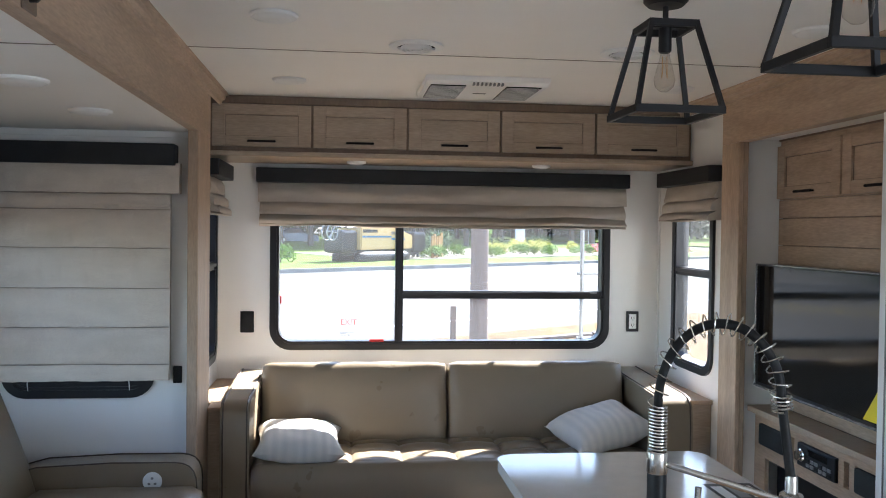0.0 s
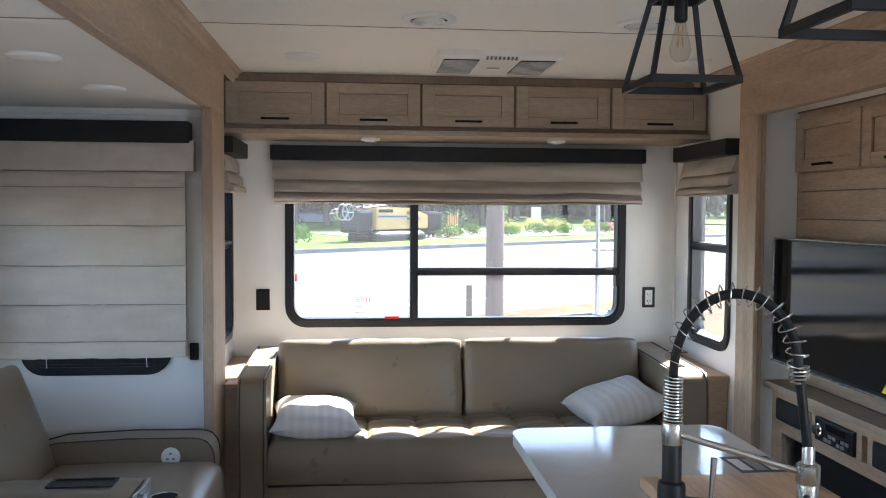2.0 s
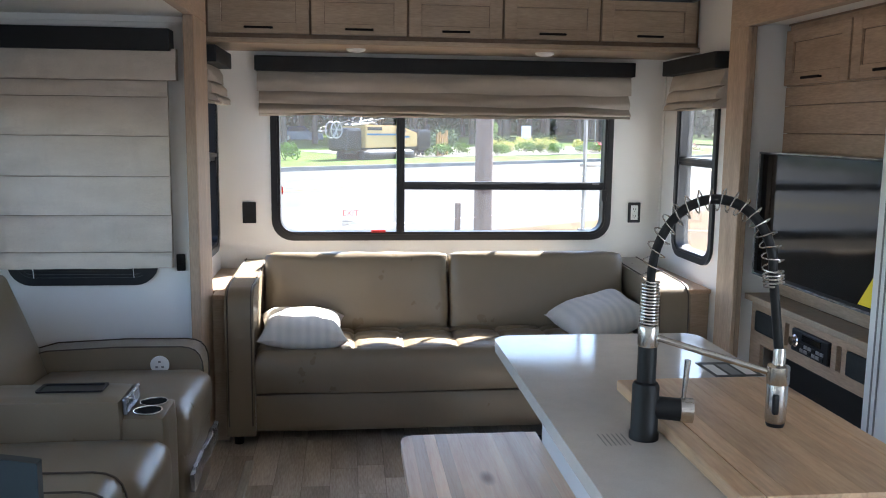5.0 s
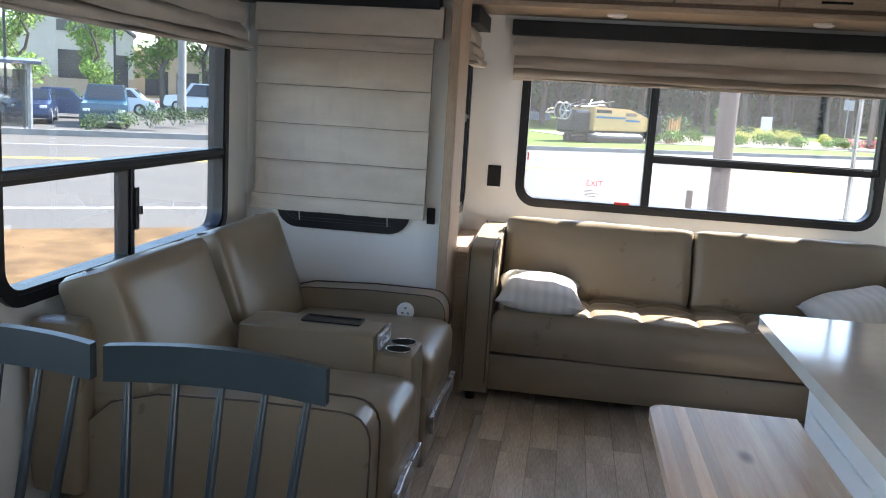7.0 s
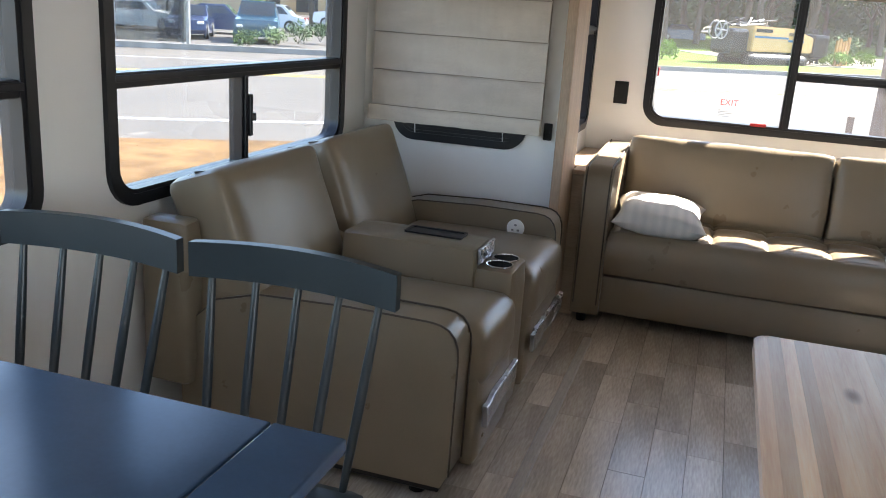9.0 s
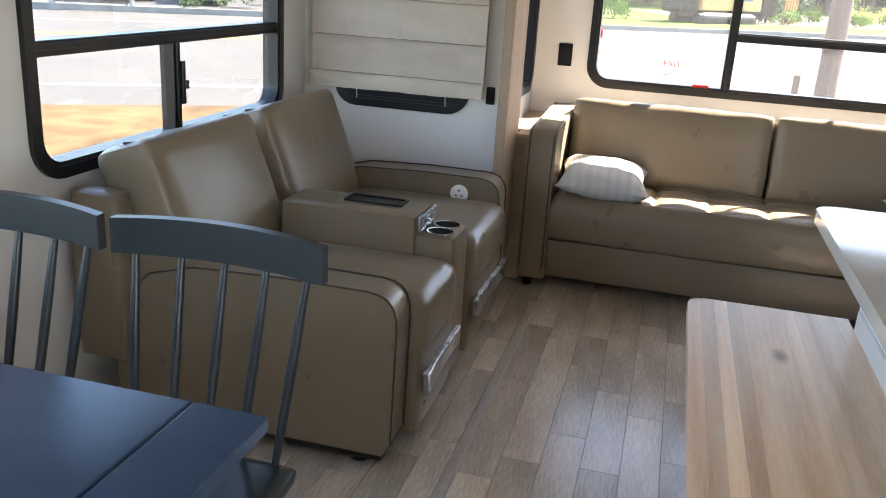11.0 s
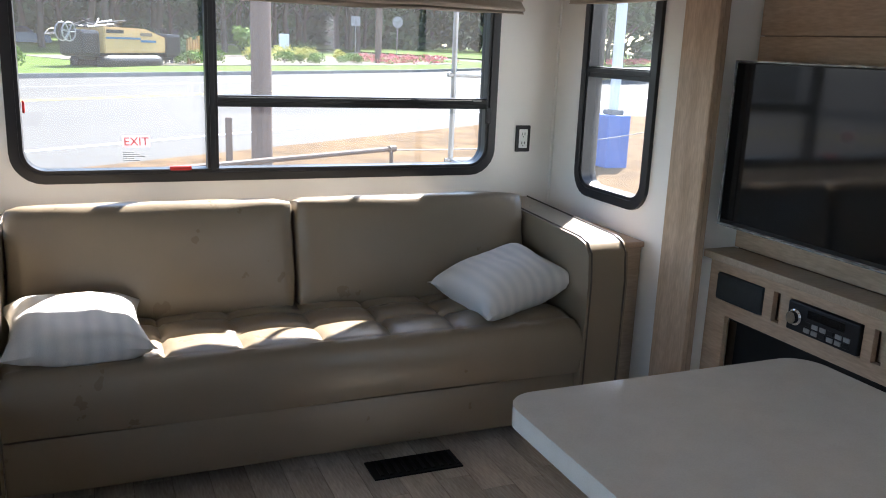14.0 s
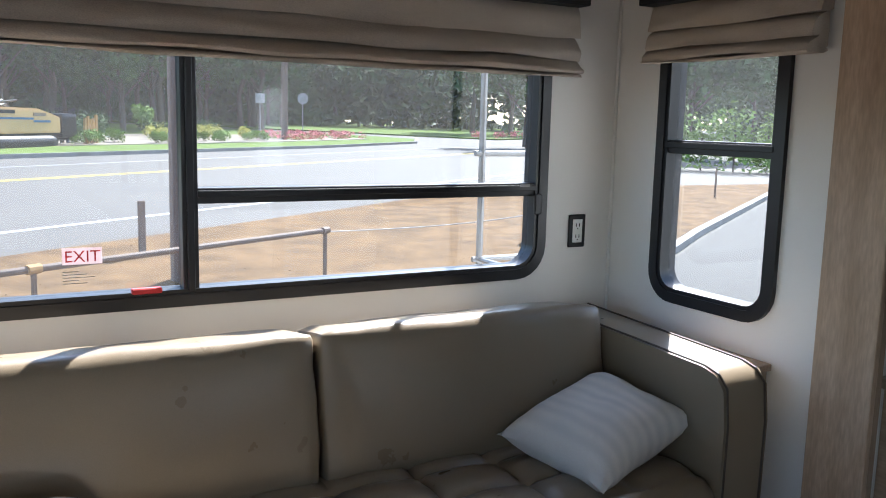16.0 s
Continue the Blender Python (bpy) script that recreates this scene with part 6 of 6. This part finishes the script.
def car(name, label, paint, x, y, turn, L=4.5, Wd=1.8, H=1.45, kind="sedan"):
    c = thing(name, label, "car", "parked cars")
    M = pose(x, y, gz(y), 0, 0, turn)
    if kind == "sedan":
        prof = [(-L / 2, 0.35), (-L / 2 + 0.05, 0.8), (-L / 2 + 0.75, 0.95), (-L / 2 + 1.3, H), (0.35, H + 0.02), (L / 2 - 1.35, 0.98), (L / 2 - 0.15, 0.82), (L / 2, 0.4), (L / 2 - 0.1, 0.22), (-L / 2 + 0.1, 0.22)]
    else:
        prof = [(-L / 2, 0.45), (-L / 2 + 0.03, 1.0), (-L / 2 + 0.25, H - 0.05), (-L / 2 + 0.6, H), (0.5, H), (1.0, 1.12), (L / 2 - 0.1, 1.0), (L / 2, 0.5), (L / 2 - 0.1, 0.3), (-L / 2 + 0.1, 0.3)]

    def P(n, bm, mt, label=""):
        bmesh.ops.transform(bm, matrix=M, verts=bm.verts)
        return part(n, bm, mt, c, label, True)
    own = bmesh.new()
    rings = []
    for k, yy in enumerate((-1, -0.96, -0.6, 0.6, 0.96, 1)):
        rings.append([own.verts.new((px, yy * Wd / 2 * (1 - 0.16 * max(0, pz - 0.85) / 0.6), pz if abs(yy) < 0.99 else 0.3 + (pz - 0.3) * 0.96)) for px, pz in prof])
    for a, b in zip(rings, rings[1:]):
        for i in range(len(prof)):
            own.faces.new((a[i], a[(i + 1) % len(prof)], b[(i + 1) % len(prof)], b[i]))
    own.faces.new(rings[0][::-1])
    own.faces.new(rings[-1])
    P("body", own, paint)
    hw = Wd / 2 * 0.90
    for sgn in (-1, 1):
        own = bmesh.new()
        q = [(prof[2][0] + 0.25, 0.99), (prof[3][0] + 0.12, H - 0.09), (0.3, H - 0.08), (L / 2 - 1.6 if kind == "sedan" else 0.85, 1.02)]
        vs = [own.verts.new((a, sgn * (Wd / 2 * (1 - 0.16 * max(0, b - 0.85) / 0.6) + 0.012), b)) for a, b in q]
        own.faces.new(vs)
        P("side_glass", own, M_DARKGLASS)
    for i, j, nm in ((2, 3, "rear_glass"), (4, 5, "windscreen")):
        (ax, az), (bx_, bz) = prof[i], prof[j]
        off = 0.02 if nm == "windscreen" else -0.02
        own = bmesh.new()
        own.faces.new([own.verts.new(v) for v in ((ax * 0.92 + bx_ * 0.08 + off, -hw * 0.86, az * 0.92 + bz * 0.08 + 0.015), (ax * 0.92 + bx_ * 0.08 + off, hw * 0.86, az * 0.92 + bz * 0.08 + 0.015), (ax * 0.08 + bx_ * 0.92 + off, hw * 0.86, az * 0.08 + bz * 0.92 + 0.015), (ax * 0.08 + bx_ * 0.92 + off, -hw * 0.86, az * 0.08 + bz * 0.92 + 0.015))])
        P(nm, own, M_DARKGLASS)
    for wx in (-L * 0.3, L * 0.31):
        for sgn in (-1, 1):
            w = P("wheel", lathe([(0.2, -0.1), (0.31, -0.1), (0.335, -0.06), (0.335, 0.06), (0.31, 0.1), (0.2, 0.1)], 20, pose(wx, sgn * (Wd / 2 - 0.06), 0.335, 90)), M_BLACK)
            own = lathe([(0.2, -0.107), (0.2, 0.107)], 14, pose(wx, sgn * (Wd / 2 - 0.06), 0.335, 90))
            bmesh.ops.transform(own, matrix=M, verts=own.verts)
            part("rim", own, M_CARSILVER, w)
    for sgn in (-1, 1):
        P("tail_light", box(-L / 2 - 0.01, -L / 2 + 0.12, sgn * Wd * 0.36 - 0.13, sgn * Wd * 0.36 + 0.13, 0.72, 0.86, 0.02, 1), M_TAIL)
        P("head_light", box(L / 2 - 0.16, L / 2 - 0.02, sgn * Wd * 0.36 - 0.14, sgn * Wd * 0.36 + 0.14, 0.66, 0.78, 0.02, 1), M_PAPER)
    return c


car("parked_truck", "teal blue pickup truck parked nose to the street", M_CARTEAL, -20.2, 36.2, -62, 4.9, 1.95, 1.8, "van")
car("parked_car", "dark blue parked hatchback", M_CARBLUE, -23.4, 35.6, -62, 4.2, 1.75, 1.45)
car("parked_car", "dark blue parked saloon", M_CARBLUE, -24.8, 40.2, 25, 4.4, 1.75, 1.45)
car("parked_car", "silver parked estate car", M_CARSILVER, -25.5, 46.5, 200, 4.5, 1.8, 1.5)
car("parked_car", "white parked saloon beside the shelter", M_CARWHITE, -28.0, 38.0, 20, 4.5, 1.8, 1.45)
car("parked_van", "white parked van by the hedge", M_CARWHITE, -25.3, 57.0, 200, 4.6, 1.9, 1.9, "van")
car("parked_car", "blue car parked behind the lawn", M_CARBLUE, -4.0, 82, 20, 4.4, 1.75, 1.45)
car("parked_car", "silver car parked behind the lawn", M_CARSILVER, 1.5, 84, 20, 4.4, 1.75, 1.45)
car("parked_car", "white car parked beyond the lawn", M_CARWHITE, 62, 118, 15, 4.4, 1.75, 1.45)
car("parked_car", "silver car parked beyond the lawn", M_CARSILVER, 72, 116, 15, 4.4, 1.75, 1.45)

sh = thing("bus_shelter", "grey-framed glass bus shelter at the kerb", "bus shelter")
bz = gz(28)
for x, y in ((-21.0, 27.2), (-19.0, 29.0), (-21.9, 28.2), (-19.9, 30.0)):
    part("post", box(x - 0.06, x + 0.06, y - 0.06, y + 0.06, bz - 0.1, bz + 2.5), M_GALV, sh)
own = sweep([(-0.95, 2.5), (0.95, 2.5), (0.95, 2.62), (0, 2.72), (-0.95, 2.62)], "x", -1.7, 1.7)
bmesh.ops.transform(own, matrix=pose(-20.45, 28.6, bz, 0, 0, 42), verts=own.verts)
part("roof", own, M_CARBLUE, sh)
own = box(-1.35, 1.35, -0.66, -0.63, 0.25, 2.3)
bmesh.ops.transform(own, matrix=pose(-20.45, 28.6, bz, 0, 0, 42), verts=own.verts)
part("glass_panel", own, M_PANE, sh, "clear glass panel")


# arched building across the car park
def building():
    b = thing("arched_building", "cream stucco building with an arched roof and dark windows", "building")
    M = pose(-48.0, 78.5, -0.6, 0, 0, 31)

    def P(n, bm, mt, label=""):
        bmesh.ops.transform(bm, matrix=M, verts=bm.verts)
        return part(n, bm, mt, b, label)
    arc = [(-5.2 + 10.4 * k / 16, 6.3 + 2.4 * math.sin(math.pi * k / 16)) for k in range(17)]
    P("wall", _front(arc, -4, 8), M_STUCCO)
    P("base_wall", box(-5.25, 5.25, -4.06, 8, 0, 2.4), M_STUCCOT)
    P("roof", _front([(u * 1.05, v + 0.05) for u, v in arc] + [], -4.4, 8.4, [(u * 1.05, v + 0.3) for u, v in arc]), M_SHADEROAD)
    P("wing", box(5.2, 19, -1, 8, 0, 5.2), M_STUCCOT)
    P("wing_roof", box(5.2, 19.4, -1.4, 8.4, 5.2, 5.6), M_STUCCO)
    for k in range(3):
        w = P("window", box(-1.5 + k * 1.05, -0.55 + k * 1.05, -4.09, -4.0, 6.5, 7.5), M_DARKGLASS)
    P("window", box(-1.4, 1.4, -4.09, -4.0, 2.2, 4.8), M_DARKGLASS)
    P("window", box(3.6, 4.7, -4.09, -4.0, 1.2, 4.6), M_DARKGLASS)
    for k in range(4):
        P("window", box(6.4 + 3 * k, 8.6 + 3 * k, -1.06, -1.0, 1.0, 3.4), M_DARKGLASS)
    return b


def _front(lower, y0, y1, upper=None):
    """A solid under an arch (down to the ground) or between two arches, from y0 to y1."""
    low = upper if upper else [(u, 0.0) for u, v in lower]
    own = bmesh.new()
    g = [[own.verts.new((u, y, v)) for u, v in line] for y in (y0, y1) for line in (lower, low)]
    m = len(lower)
    for i in range(m - 1):
        for a, c in ((0, 1), (1, 3), (3, 2), (2, 0)):
            own.faces.new((g[a][i], g[a][i + 1], g[c][i + 1], g[c][i]))
    for i in (0, m - 1):
        own.faces.new((g[0][i], g[1][i], g[3][i], g[2][i]))
    return own


building()
for x, y in ((-27.5, 39.5), (-24.5, 44.5)):
    s = thing("parking_lamp", "dark car park lamp post", "lamp post", "car park lamps")
    part("post", tube([(x, y, gz(y)), (x, y, gz(y) + 6.0)], 0.07, 8), M_FRAME, s)
    part("lamp_head", box(x - 0.3, x + 0.3, y - 0.15, y + 0.15, gz(y) + 6.0, gz(y) + 6.18, 0.02, 1), M_FRAME, s)


# ---------------- floor planks ----------------
floor_ob = bpy.data.objects["floor"]
rng = random.Random(5)
PW, cache, starts = 0.118, {}, {}
for i in range(24):
    x0 = 0.03 - 0.20 + i * PW
    x1 = x0 + PW
    yy = starts[i] = 0.2 - rng.random() * 0.6
    while yy < W:
        ln = rng.choice((0.3, 0.42, 0.54, 0.66))
        a, b = yy, min(yy + ln, W)
        yy += ln
        if b - a < 0.05 or a > 4.6 or x1 > 2.7 :
            continue
        key = round(b - a, 2)
        if key not in cache:
            pb = box(-PW / 2 + 0.0006, PW / 2 - 0.0006, -key / 2 + 0.0006, key / 2 - 0.0006, -0.0035, 0.0, 0.0007, 1)
            pm = bpy.data.meshes.new("plank")
            pb.to_mesh(pm)
            pb.free()
            pm.materials.append(M_PLANK)
            cache[key] = pm
        o = new("plank", cache[key])
        o.parent = floor_ob
        o.location = ((x0 + x1) / 2, (a + b) / 2, 0)
        if rng.random() < 0.5:
            o.rotation_euler[2] = math.pi

# planks further back, joined
rest = bmesh.new()
for i in range(-6, 24):
    x0 = 0.03 - 0.20 + i * PW
    yy = starts.get(i, 4.0 - rng.random() * 0.3)
    if x0 + PW > 2.7 or x0 < SL:
        continue
    while yy > BACK + 0.7:
        ln = rng.choice((0.42, 0.54, 0.66))
        box(x0 + 0.0006, x0 + PW - 0.0006, yy - ln + 0.0006, yy - 0.0006, -0.0035, 0.0, 0, 1, rest)
        yy -= ln
tagged(part("planks_behind", rest, M_PLANK, floor_ob), kind="stuff")
